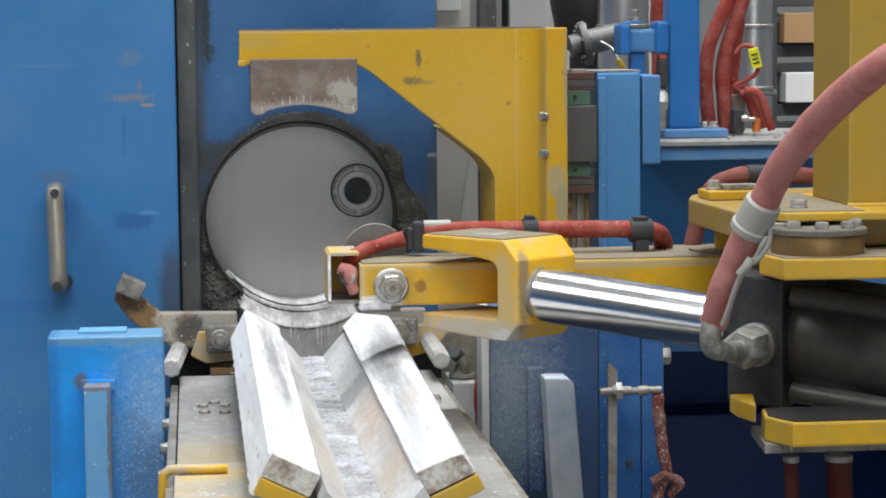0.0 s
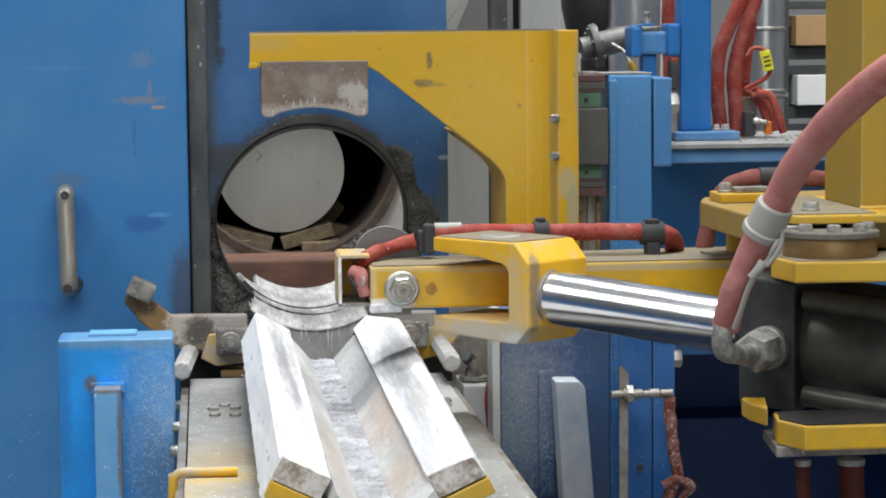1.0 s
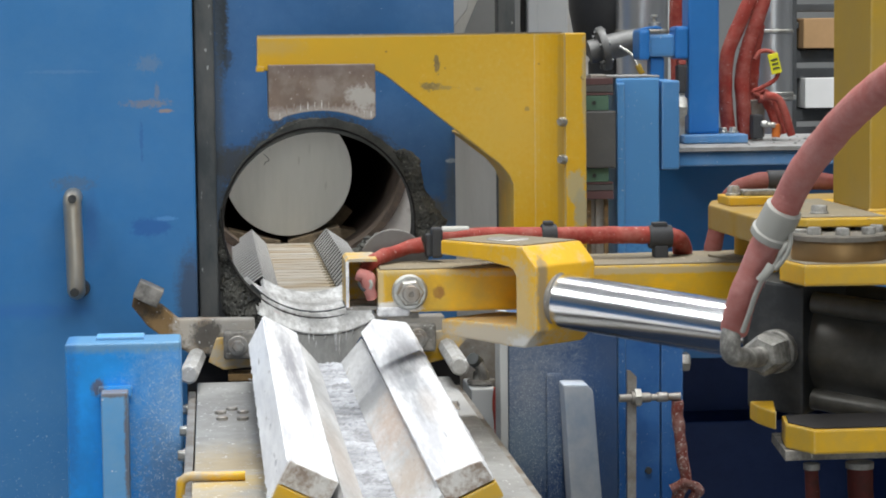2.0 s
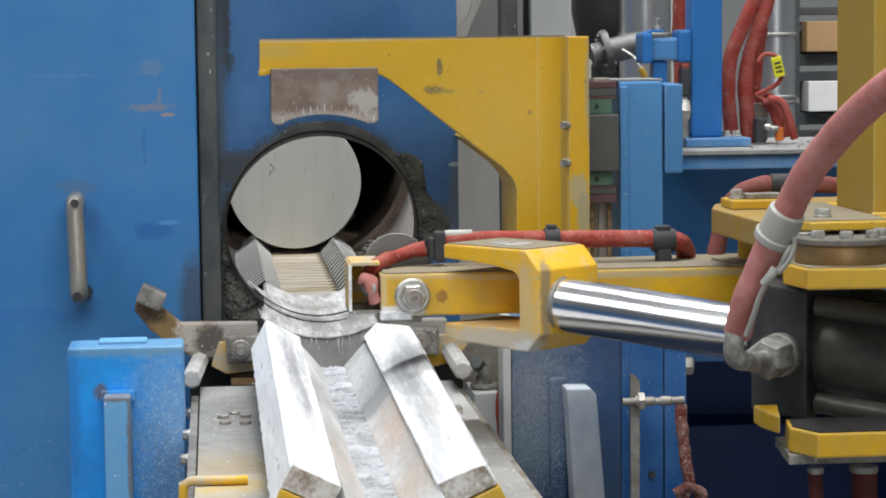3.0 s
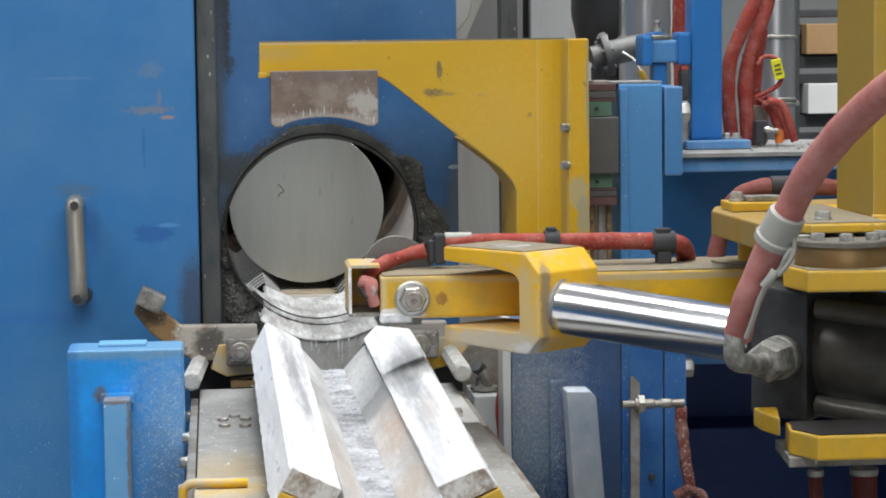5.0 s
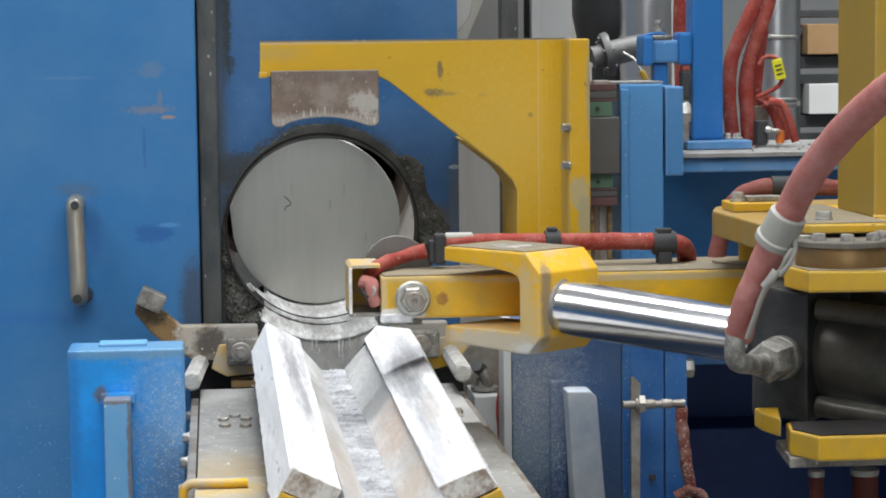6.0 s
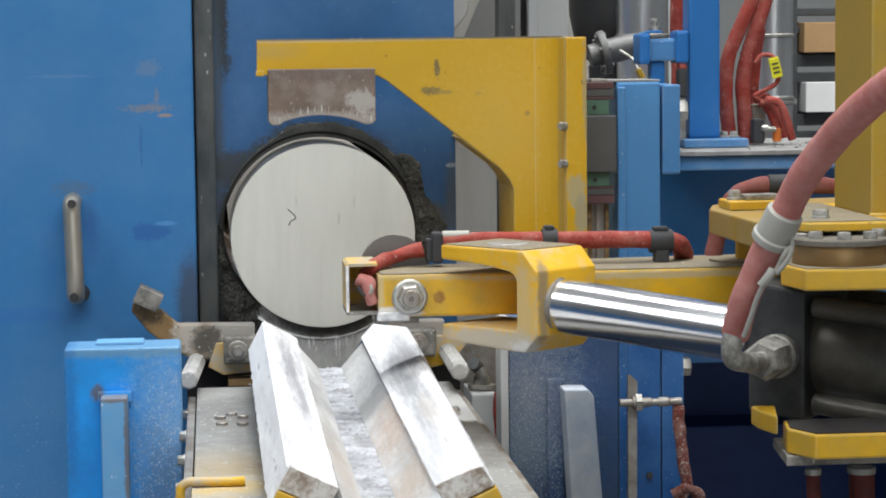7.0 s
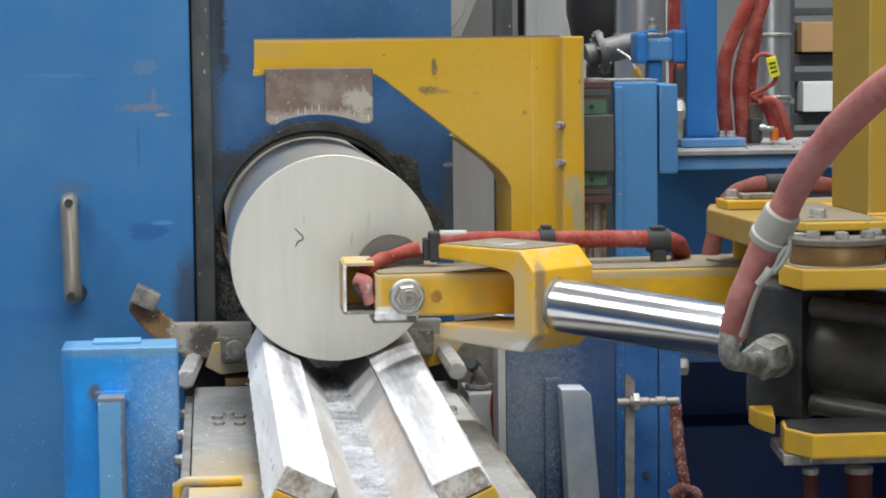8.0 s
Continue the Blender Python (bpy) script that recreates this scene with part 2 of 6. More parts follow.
YELLOW_DUST = material("dust_covered_yellow_paint", (0.25, 0.205, 0.13), 0.8, vary=0.15, scale=14, bump=0.2, grain=90, stain=(0.20, 0.175, 0.135), stain_amount=0.5, stain_scale=12, stain_edge=0.25, speck=(0.6, 0.58, 0.5), speck_amount=0.25, speck_scale=140)
SLATE = material("dark_slate_seal", (0.048, 0.058, 0.064), 0.6, vary=0.35, scale=9, bump=0.25, grain=70, stain=(0.10, 0.10, 0.098), stain_amount=0.4, stain_scale=9, stain_edge=0.2, stretch=(1, 1, 0.35), speck=(0.35, 0.36, 0.36), speck_amount=0.2, speck_scale=120)
MORTAR = material("dark_crumbled_mortar", (0.085, 0.086, 0.080), 0.95, vary=0.6, scale=30, bump=1.0, grain=120, stain=(0.145, 0.140, 0.122), stain_amount=0.4, stain_scale=20, stain_edge=0.2, speck=(0.32, 0.31, 0.29), speck_amount=0.35, speck_scale=160)
SOOT = material("sooted_steel", (0.022, 0.020, 0.020), 0.8, vary=0.4, scale=9, bump=0.3, grain=60)
BRICK = material("fire_brick", (0.33, 0.25, 0.16), 0.9, vary=0.3, scale=16, bump=0.5, grain=60, stain=(0.12, 0.095, 0.07), stain_amount=0.4, stain_scale=14, stain_edge=0.2)
REFRACTORY = material("pale_refractory", (0.50, 0.48, 0.45), 0.9, vary=0.2, scale=10, bump=0.5, grain=60, stain=(0.24, 0.22, 0.2), stain_amount=0.3, stain_scale=8)
RUST = material("rusted_steel_beam", (0.27, 0.135, 0.095), 0.8, vary=0.35, scale=14, bump=0.4, grain=70, stain=(0.13, 0.085, 0.07), stain_amount=0.4, stain_scale=12, stain_edge=0.2, stretch=(0.4, 1, 1))
BILLET = material("sawn_aluminium", (0.68, 0.665, 0.61), 0.42, 0.4, vary=0.07, scale=7, bump=0.14, grain=80, stain=(0.58, 0.575, 0.52), stain_amount=0.46, stain_scale=16, stain_edge=0.35, stretch=(1, 1, 0.16), speck=(0.50, 0.49, 0.44), speck_amount=0.16, speck_scale=60)
BILLET_SKIN = material("cast_aluminium_skin", (0.70, 0.675, 0.63), 0.34, 0.85, vary=0.1, scale=9, bump=0.25, grain=60, stain=(0.50, 0.43, 0.34), stain_amount=0.30, stain_scale=9, stain_edge=0.3, stretch=(1, 0.15, 1))
STAINLESS = material("brushed_grey_steel", (0.46, 0.455, 0.445), 0.42, 0.55, vary=0.1, scale=3, bump=0.06, grain=80, stretch=(1, 1, 0.08))
STEEL = material("worn_machined_steel", (0.40, 0.39, 0.375), 0.5, 0.6, vary=0.22, scale=12, bump=0.25, grain=90, stain=(0.24, 0.20, 0.16), stain_amount=0.42, stain_scale=16, stain_edge=0.2, speck=(0.7, 0.7, 0.7), speck_amount=0.15, speck_scale=150)
TABLE = material("scraped_steel_table", (0.27, 0.265, 0.255), 0.55, 0.35, vary=0.2, scale=10, bump=0.3, grain=80, stain=(0.40, 0.40, 0.39), stain_amount=0.42, stain_scale=9, stain_edge=0.25, speck=(0.78, 0.78, 0.78), speck_amount=0.28, speck_scale=120, blots=(((0.02, -1.05, 1.0), (0.09, 0.12, 0.1), (0.52, 0.38, 0.18), 0.5, 3.0, 0.7), ((0.03, -0.6, 1.0), (0.08, 0.10, 0.1), (0.22, 0.21, 0.20), 0.5, 2.2, 0.5), ((0.36, -0.6, 1.0), (0.06, 0.18, 0.1), (0.68, 0.68, 0.68), 0.7, 1.8, 0.5)))
PAD = material("heat_tinted_steel", (0.20, 0.15, 0.122), 0.55, 0.35, vary=0.2, scale=14, bump=0.3, grain=90, stain=(0.29, 0.25, 0.22), stain_amount=0.38, stain_scale=20, stain_edge=0.2, speck=(0.55, 0.5, 0.45), speck_amount=0.2, speck_scale=190, blots=(((0.254, -0.170, 1.453), (0.024, 0.1, 0.020), (0.46, 0.44, 0.41), 0.8, 1.8, 0.2), ((0.187, -0.170, 1.424), (0.12, 0.1, 0.012), (0.50, 0.47, 0.44), 0.6, 2.2, 0.4), ((0.184, -0.170, 1.502), (0.11, 0.1, 0.012), (0.16, 0.12, 0.11), 0.5, 1.5, 0.4)))
# First blot is the arm's soft shadow, put on the right bar.
WHITE_COAT = material("white_release_coating", (0.86, 0.865, 0.88), 0.7, vary=0.06, scale=14, bump=0.5, grain=70, stain=(0.50, 0.50, 0.53), stain_amount=0.48, stain_scale=50, stain_edge=0.2, stretch=(1, 0.07, 1), speck=(0.40, 0.40, 0.42), speck_amount=0.16, speck_scale=70, blots=(((0.285, -0.62, 1.09), (0.03, 0.09, 0.03), (0.42, 0.43, 0.46), 0.25, 3.0, 0.7), ((0.264, -0.92, 1.08), (0.014, 0.24, 0.02), (0.26, 0.27, 0.29), 0.9, 2.4, 0.6), ((0.106, -0.72, 1.088), (0.013, 0.32, 0.02), (0.26, 0.26, 0.29), 0.9, 2.6, 0.6), ((0.100, -0.42, 1.09), (0.035, 0.16, 0.03), (0.46, 0.46, 0.47), 0.4, 3.0, 0.6), ((0.268, -0.42, 1.09), (0.035, 0.14, 0.03), (0.48, 0.48, 0.49), 0.35, 3.0, 0.6), ((0.060, -0.55, 1.08), (0.012, 0.25, 0.04), (0.50, 0.51, 0.55), 0.5, 2.6, 0.6), ((0.116, -1.02, 1.078), (0.007, 0.16, 0.02), (0.28, 0.28, 0.31), 0.85, 2.2, 0.5), ((0.282, -0.60, 1.09), (0.012, 0.20, 0.02), (0.32, 0.32, 0.35), 0.6, 2.4, 0.6), ((0.27, -1.12, 1.085), (0.01, 0.10, 0.02), (0.50, 0.45, 0.42), 0.5, 1.6, 0.5), ((0.18, -0.10, 1.065), (0.09, 0.05, 0.02), (0.40, 0.395, 0.385), 0.7, 2.2, 0.5), ((0.20, 0.1, 1.065), (0.05, 0.12, 0.02), (0.48, 0.46, 0.44), 0.6, 2.2, 0.5)))
GREY_COAT = material("thin_grey_coating", (0.44, 0.44, 0.44), 0.65, vary=0.16, scale=9, bump=0.4, grain=70, stain=(0.66, 0.66, 0.67), stain_amount=0.42, stain_scale=14, stain_edge=0.2, stretch=(1, 0.25, 1), speck=(0.36, 0.33, 0.30), speck_amount=0.25, speck_scale=90, blots=(((0.25, -1.05, 1.04), (0.04, 0.16, 0.05), (0.45, 0.33, 0.25), 0.75, 3.0, 0.6), ((0.24, -1.4, 1.03), (0.05, 0.10, 0.05), (0.44, 0.36, 0.29), 0.75, 3.0, 0.6), ((0.24, -0.6, 1.04), (0.03, 0.12, 0.05), (0.36, 0.36, 0.37), 0.7, 3.0, 0.6), ((0.145, -1.3, 1.03), (0.02, 0.2, 0.05), (0.40, 0.33, 0.28), 0.6, 2.0, 0.6)))
CRUST = material("flaked_grey_crust", (0.42, 0.43, 0.46), 0.85, vary=0.4, scale=22, bump=0.8, grain=60, stain=(0.22, 0.22, 0.23), stain_amount=0.36, stain_scale=40, stain_edge=0.15, stretch=(0.6, 1, 1))
CHROME = material("chromed_rod", (0.84, 0.85, 0.87), 0.21, 1.0, vary=0.03, scale=5, bump=0.02, grain=120)
ZINC = material("zinc_plated_steel", (0.50, 0.50, 0.48), 0.42, 0.75, vary=0.2, scale=40, bump=0.15, grain=160, stain=(0.32, 0.30, 0.26), stain_amount=0.4, stain_scale=60, stain_edge=0.2)
BLACK = material("black_anodised_metal", (0.036, 0.038, 0.040), 0.45, 0.1, vary=0.3, scale=8, bump=0.08, grain=80, stain=(0.07, 0.07, 0.07), stain_amount=0.3, stain_scale=7)
BARREL = material("dull_cylinder_barrel", (0.062, 0.060, 0.055), 0.38, 0.2, vary=0.2, scale=8, bump=0.08, grain=80, stain=(0.13, 0.125, 0.11), stain_amount=0.35, stain_scale=9, stain_edge=0.3)
RUBBER = material("dark_rubber", (0.045, 0.046, 0.05), 0.7, vary=0.2, scale=15, bump=0.2, grain=100)
RED_HOSE = material("red_silicone_sleeve", (0.29, 0.038, 0.027), 0.75, vary=0.25, scale=30, bump=0.5, grain=160, stain=(0.38, 0.125, 0.10), stain_amount=0.36, stain_scale=34, stain_edge=0.25, speck=(0.6, 0.45, 0.42), speck_amount=0.2, speck_scale=180)
# Red sleeve colour darkened, for the shade under the cylinder plate.
DARK_SLEEVE = material("shade_darkened_red_sleeve", (0.13, 0.022, 0.018), 0.7, vary=0.3, scale=24, bump=0.5, grain=160, stain=(0.06, 0.022, 0.018), stain_amount=0.45, stain_scale=26, stain_edge=0.25, speck=(0.4, 0.3, 0.28), speck_amount=0.12, speck_scale=180)
DUSTY_SLEEVE = material("dust_speckled_red_sleeve", (0.20, 0.045, 0.035), 0.9, vary=0.35, scale=40, bump=0.8, grain=160, stain=(0.30, 0.17, 0.15), stain_amount=0.45, stain_scale=50, stain_edge=0.2, speck=(0.55, 0.48, 0.45), speck_amount=0.5, speck_scale=240)
STAND_SLEEVE = material("faded_dark_red_sleeve", (0.19, 0.050, 0.042), 0.85, vary=0.25, scale=26, bump=0.5, grain=160, stain=(0.24, 0.10, 0.09), stain_amount=0.42, stain_scale=24, stain_edge=0.25)
PINK_HOSE = material("dusty_pink_red_sleeve", (0.46, 0.155, 0.135), 0.85, vary=0.14, scale=26, bump=0.5, grain=240, stain=(0.54, 0.26, 0.24), stain_amount=0.46, stain_scale=30, stain_edge=0.3)
BRONZE = material("bronze_bushing", (0.30, 0.19, 0.085), 0.42, 0.7, vary=0.15, scale=10, bump=0.1, grain=90, stretch=(1, 1, 0.3))
CLAMP_WHITE = material("pale_grey_hose_clamp", (0.40, 0.395, 0.365), 0.5, vary=0.08, scale=12, bump=0.05, grain=80)
HANDLE = material("satin_nickel_handle", (0.50, 0.46, 0.39), 0.4, 0.75, vary=0.12, scale=18, bump=0.08, grain=120)
GUIDE = material("grey_guide_carriage", (0.105, 0.105, 0.105), 0.55, 0.2, vary=0.15, scale=12, bump=0.2, grain=150)
GREEN = material("green_end_seal", (0.09, 0.17, 0.12), 0.6, vary=0.15, scale=14, bump=0.1)
MAROON = material("maroon_stripe", (0.115, 0.06, 0.062), 0.6, vary=0.15, scale=14, bump=0.1)
BROWN_STEEL = material("brown_oxide_steel", (0.30, 0.19, 0.085), 0.75, 0.1, vary=0.3, scale=12, bump=0.35, grain=80, stain=(0.075, 0.06, 0.045), stain_amount=0.42, stain_scale=30, stain_edge=0.15, speck=(0.72, 0.72, 0.72), speck_amount=0.30, speck_scale=160, blots=(((-0.047, -0.150, 1.066), (0.022, 0.1, 0.03), (0.52, 0.48, 0.42), 0.85, 3.0, 0.4), ((0.038, -0.150, 1.062), (0.06, 0.1, 0.05), (0.40, 0.39, 0.37), 0.85, 2.0, 0.4), ((-0.012, -0.150, 1.054), (0.026, 0.1, 0.022), (0.085, 0.078, 0.070), 0.9, 2.5, 0.25), ((-0.127, -0.150, 1.106), (0.02, 0.1, 0.012), (0.13, 0.085, 0.05), 0.7, 2.5, 0.4), ((0.361, -0.150, 1.061), (0.09, 0.1, 0.05), (0.34, 0.33, 0.31), 0.85, 1.6, 0.4)))
FLOORMAT = material("hall_concrete", (0.24, 0.237, 0.23), 0.7, vary=0.15, scale=1.5, bump=0.2, grain=40)
HALLWALL = material("hall_wall_paint", (0.42, 0.43, 0.435), 0.8, vary=0.05, scale=0.7, bump=0.05, grain=20)
DARKGREY = material("dark_grey_enclosure", (0.05, 0.05, 0.052), 0.5, 0.3, vary=0.2, scale=4, bump=0.1)
LIGHTGREY = material("light_grey_cabinet", (0.50, 0.51, 0.51), 0.5, vary=0.06, scale=3, bump=0.04)
CARDBOARD = material("cardboard", (0.42, 0.26, 0.13), 0.9, vary=0.12, scale=8, bump=0.1)
PAPER = material("white_packaging", (0.75, 0.75, 0.75), 0.7, vary=0.05, scale=8, bump=0.05)
TAG = material("yellow_tag", (0.72, 0.68, 0.03), 0.5, vary=0.08, scale=20, bump=0.05)
DUCT = material("galvanised_duct", (0.55, 0.56, 0.58), 0.3, 0.85, vary=0.15, scale=4, bump=0.08, grain=60, stretch=(1, 1, 0.2))


# ---------------------------------------------------------------- mesh helpers
def box(bm, x0, x1, y0, y1, z0, z1):
    return prism(bm, [(x0, z0), (x1, z0), (x1, z1), (x0, z1)], y0, y1)


def prism(bm, pts, y0, y1):
    """A polygon of (x, z) carried from y0 to y1."""
    a = [bm.verts.new((x, y0, z)) for x, z in pts]
    b = [bm.verts.new((x, y1, z)) for x, z in pts]
    n = len(pts)
    bm.faces.new(a)
    bm.faces.new(b[::-1])
    for i in range(n):
        bm.faces.new((a[i], b[i], b[(i + 1) % n], a[(i + 1) % n]))
    return bm


def slab(bm, pts, z0, z1):
    """A polygon of (x, y) carried from z0 to z1."""
    a = [bm.verts.new((x, y, z0)) for x, y in pts]
    b = [bm.verts.new((x, y, z1)) for x, y in pts]
    n = len(pts)
    bm.faces.new(a)
    bm.faces.new(b[::-1])
    for i in range(n):
        bm.faces.new((a[i], b[i], b[(i + 1) % n], a[(i + 1) % n]))
    return bm


def rings(bm, loops, close_ends=True, smooth=True):
    """Skin a row of vertex rings."""
    made = [[bm.verts.new(p) for p in loop] for loop in loops]
    n = len(made[0])
    for a, b in zip(made, made[1:]):
        for i in range(n):
            f = bm.faces.new((a[i], a[(i + 1) % n], b[(i + 1) % n], b[i]))
            f.smooth = smooth
    if close_ends:
        bm.faces.new(made[0][::-1])
        bm.faces.new(made[-1])
    return made


def circle(c, u, v, r, n):
    return [c + u * (r * math.cos(2 * math.pi * i / n)) + v * (r * math.sin(2 * math.pi * i / n)) for i in range(n)]


def turned(bm, p0, p1, profile, n=32, phase=0.0):
    """A turned body about the line p0-p1; profile: (distance along, radius)."""
    p0, p1 = Vector(p0), Vector(p1)
    d = (p1 - p0).normalized()
    u = d.orthogonal().normalized()
    v = d.cross(u)
    if phase:
        u, v = u * math.cos(phase) + v * math.sin(phase), v * math.cos(phase) - u * math.sin(phase)
    rings(bm, [circle(p0 + d * s, u, v, max(r, 0.0004), n) for s, r in profile])
    return bm


def rod(bm, p0, p1, r, n=24, chamfer=0.0):
    length = (Vector(p1) - Vector(p0)).length
    c = chamfer or min(r, length) * 0.08
    return turned(bm, p0, p1, [(0, r - c), (c, r), (length - c, r), (length, r - c)], n)


def spline(points, steps=8):
    p = [Vector(q) for q in points]
    p = [p[0] * 2 - p[1], *p, p[-1] * 2 - p[-2]]
    out = []
    for i in range(1, len(p) - 2):
        for k in range(steps):
            t = k / steps
            out.append(0.5 * (2 * p[i] + (p[i + 1] - p[i - 1]) * t + (2 * p[i - 1] - 5 * p[i] + 4 * p[i + 1] - p[i + 2]) * t * t
                              + (3 * p[i] - p[i - 1] - 3 * p[i + 1] + p[i + 2]) * t ** 3))
    out.append(p[-2])
    return out


def hose_mesh(bm, points, r, n=16, steps=8, lumpy=0.0, taper=None):
    path = spline(points, steps)
    loops = []
    u = None
    for i, c in enumerate(path):
        d = (path[min(i + 1, len(path) - 1)] - path[max(i - 1, 0)]).normalized()
        u = d.orthogonal().normalized() if u is None else (u - d * u.dot(d)).normalized()
        v = d.cross(u)
        k = r if taper is None else r * (1 + (taper - 1) * i / (len(path) - 1))
        loops.append([c + (q - c) * (1 + lumpy * noise.noise(q * 45)) for q in circle(c, u, v, k, n)])
    rings(bm, loops)
    return bm


def bevelled(bm, width, segments=2):
    bmesh.ops.recalc_face_normals(bm, faces=bm.faces)
    edges = [e for e in bm.edges if len(e.link_faces) == 2 and e.calc_face_angle(0) > 0.5]
    bmesh.ops.bevel(bm, geom=edges, offset=width, segments=segments, affect="EDGES", profile=0.6, clamp_overlap=True)
    return bm


def part(name, bm, mat, parent=None, label="", bevel=0.0, segments=2):
    if bevel:
        bevelled(bm, bevel, segments)
    bmesh.ops.recalc_face_normals(bm, faces=bm.faces)
    for e in bm.edges:
        e.smooth = len(e.link_faces) != 2 or e.calc_face_angle(0) < 0.7
    me = bpy.data.meshes.new(name)
    bm.to_mesh(me)
    bm.free()
    me.materials.append(mat)
    ob = new(name, me)
    if parent:
        ob.parent = parent
    if label:
        ob["label"] = label
    return ob


def thing(name, label, category, group="", kind="", at=None):
    ob = new(name)
    ob.empty_display_size = 0.05
    if at:
        ob.location = at
    return tagged(ob, label, category, group, kind)


def B():
    return bmesh.new()


def arc(cx, cz, r, a0, a1, n):
    return [(cx + r * math.cos(radians(a0 + (a1 - a0) * i / n)), cz + r * math.sin(radians(a0 + (a1 - a0) * i / n))) for i in range(n + 1)]


def plate_with_hole(bm, x0, x1, z0, z1, cx, cz, r, y0, y1, n=96, rz=None):
    """A rectangular plate with a round hole, front at y0, back at y1."""
    angles = sorted({2 * math.pi * i / n for i in range(n)} | {math.atan2(z - cz, x - cx) % (2 * math.pi) for x in (x0, x1) for z in (z0, z1)})
    outer, inner = [], []
    for a in angles:
        c, s = math.cos(a), math.sin(a)
        k = min(((x1 if c > 0 else x0) - cx) / c if abs(c) > 1e-9 else 1e9, ((z1 if s > 0 else z0) - cz) / s if abs(s) > 1e-9 else 1e9)
        outer.append((cx + k * c, cz + k * s))
        inner.append((cx + r * c, cz + (rz or r) * s))
    m = len(angles)
    v = [[bm.verts.new((x, y, z)) for x, z in pts] for y, pts in ((y0, outer), (y0, inner), (y1, inner), (y1, outer))]
    for a, b in ((0, 1), (1, 2), (2, 3), (3, 0)):
        for i in range(m):
            bm.faces.new((v[a][i], v[b][i], v[b][(i + 1) % m], v[a][(i + 1) % m]))
    return bm


def hex_bolt(bm, p, d, across, height, washer=0.0):
    """A hexagon head on the point p, pointing along d, with a washer and a chamfer."""
    p, d = Vector(p), Vector(d).normalized()
    r = across / math.sqrt(3)
    base = 0.0
    if washer:
        turned(bm, p, p + d, [(0, washer), (0.003, washer), (0.004, washer * 0.9)], 24)
        base = 0.003
    turned(bm, p + d * base, p + d, [(0, r), (height * 0.82, r), (height, r * 0.86)], 6, phase=0.35)
    return bm


AX, AZ, AR = 0.1853, 1.2263, 0.1563  # the billet's axis and radius
SX, SZ = 0.183, 1.2235  # the saddle's axis
HX, HZ, HR = 0.1852, 1.2290, 0.1675  # the round opening in the front plate

# ---------------------------------------------------------------- the hall
def hall():
    part("ground", box(B(), -7, 9, -8, 9, -0.1, 0.0), FLOORMAT)
    tagged(bpy.data.objects["ground"], "grey concrete factory hall floor", "floor", kind="structure")
    for name, dims in (("wall_north", (-7, 9, 9, 9.2, 0, 6.2)), ("wall_west", (-7.2, -7, -8, 9, 0, 6.2)), ("wall_east", (9, 9.2, -8, 9, 0, 6.2))):
        tagged(part(name, box(B(), *dims), HALLWALL), "plain light grey factory hall wall", "wall", kind="structure")
    # Unseen blue panel, added to put a blue band in the rod.
    part("reflection_panel", box(B(), -6.998, -6.94, -8, 2, 0.0, 2.7), BLUE, bpy.data.objects["wall_west"], "blue wall panel added for the rod's reflection")
    # Unseen gate opening, added to hold the front fill lamp.
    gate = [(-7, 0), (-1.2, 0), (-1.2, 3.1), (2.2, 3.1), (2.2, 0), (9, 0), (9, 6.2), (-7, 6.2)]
    tagged(part("wall_south", prism(B(), gate, -8.2, -8.0), HALLWALL), "plain light grey factory hall wall with an added gate opening", "wall", kind="structure")
    tagged(part("ceiling", box(B(), -7, 9, -8, 9, 6.2, 6.3), HALLWALL), "plain pale factory hall ceiling", "ceiling", kind="structure")


hall()


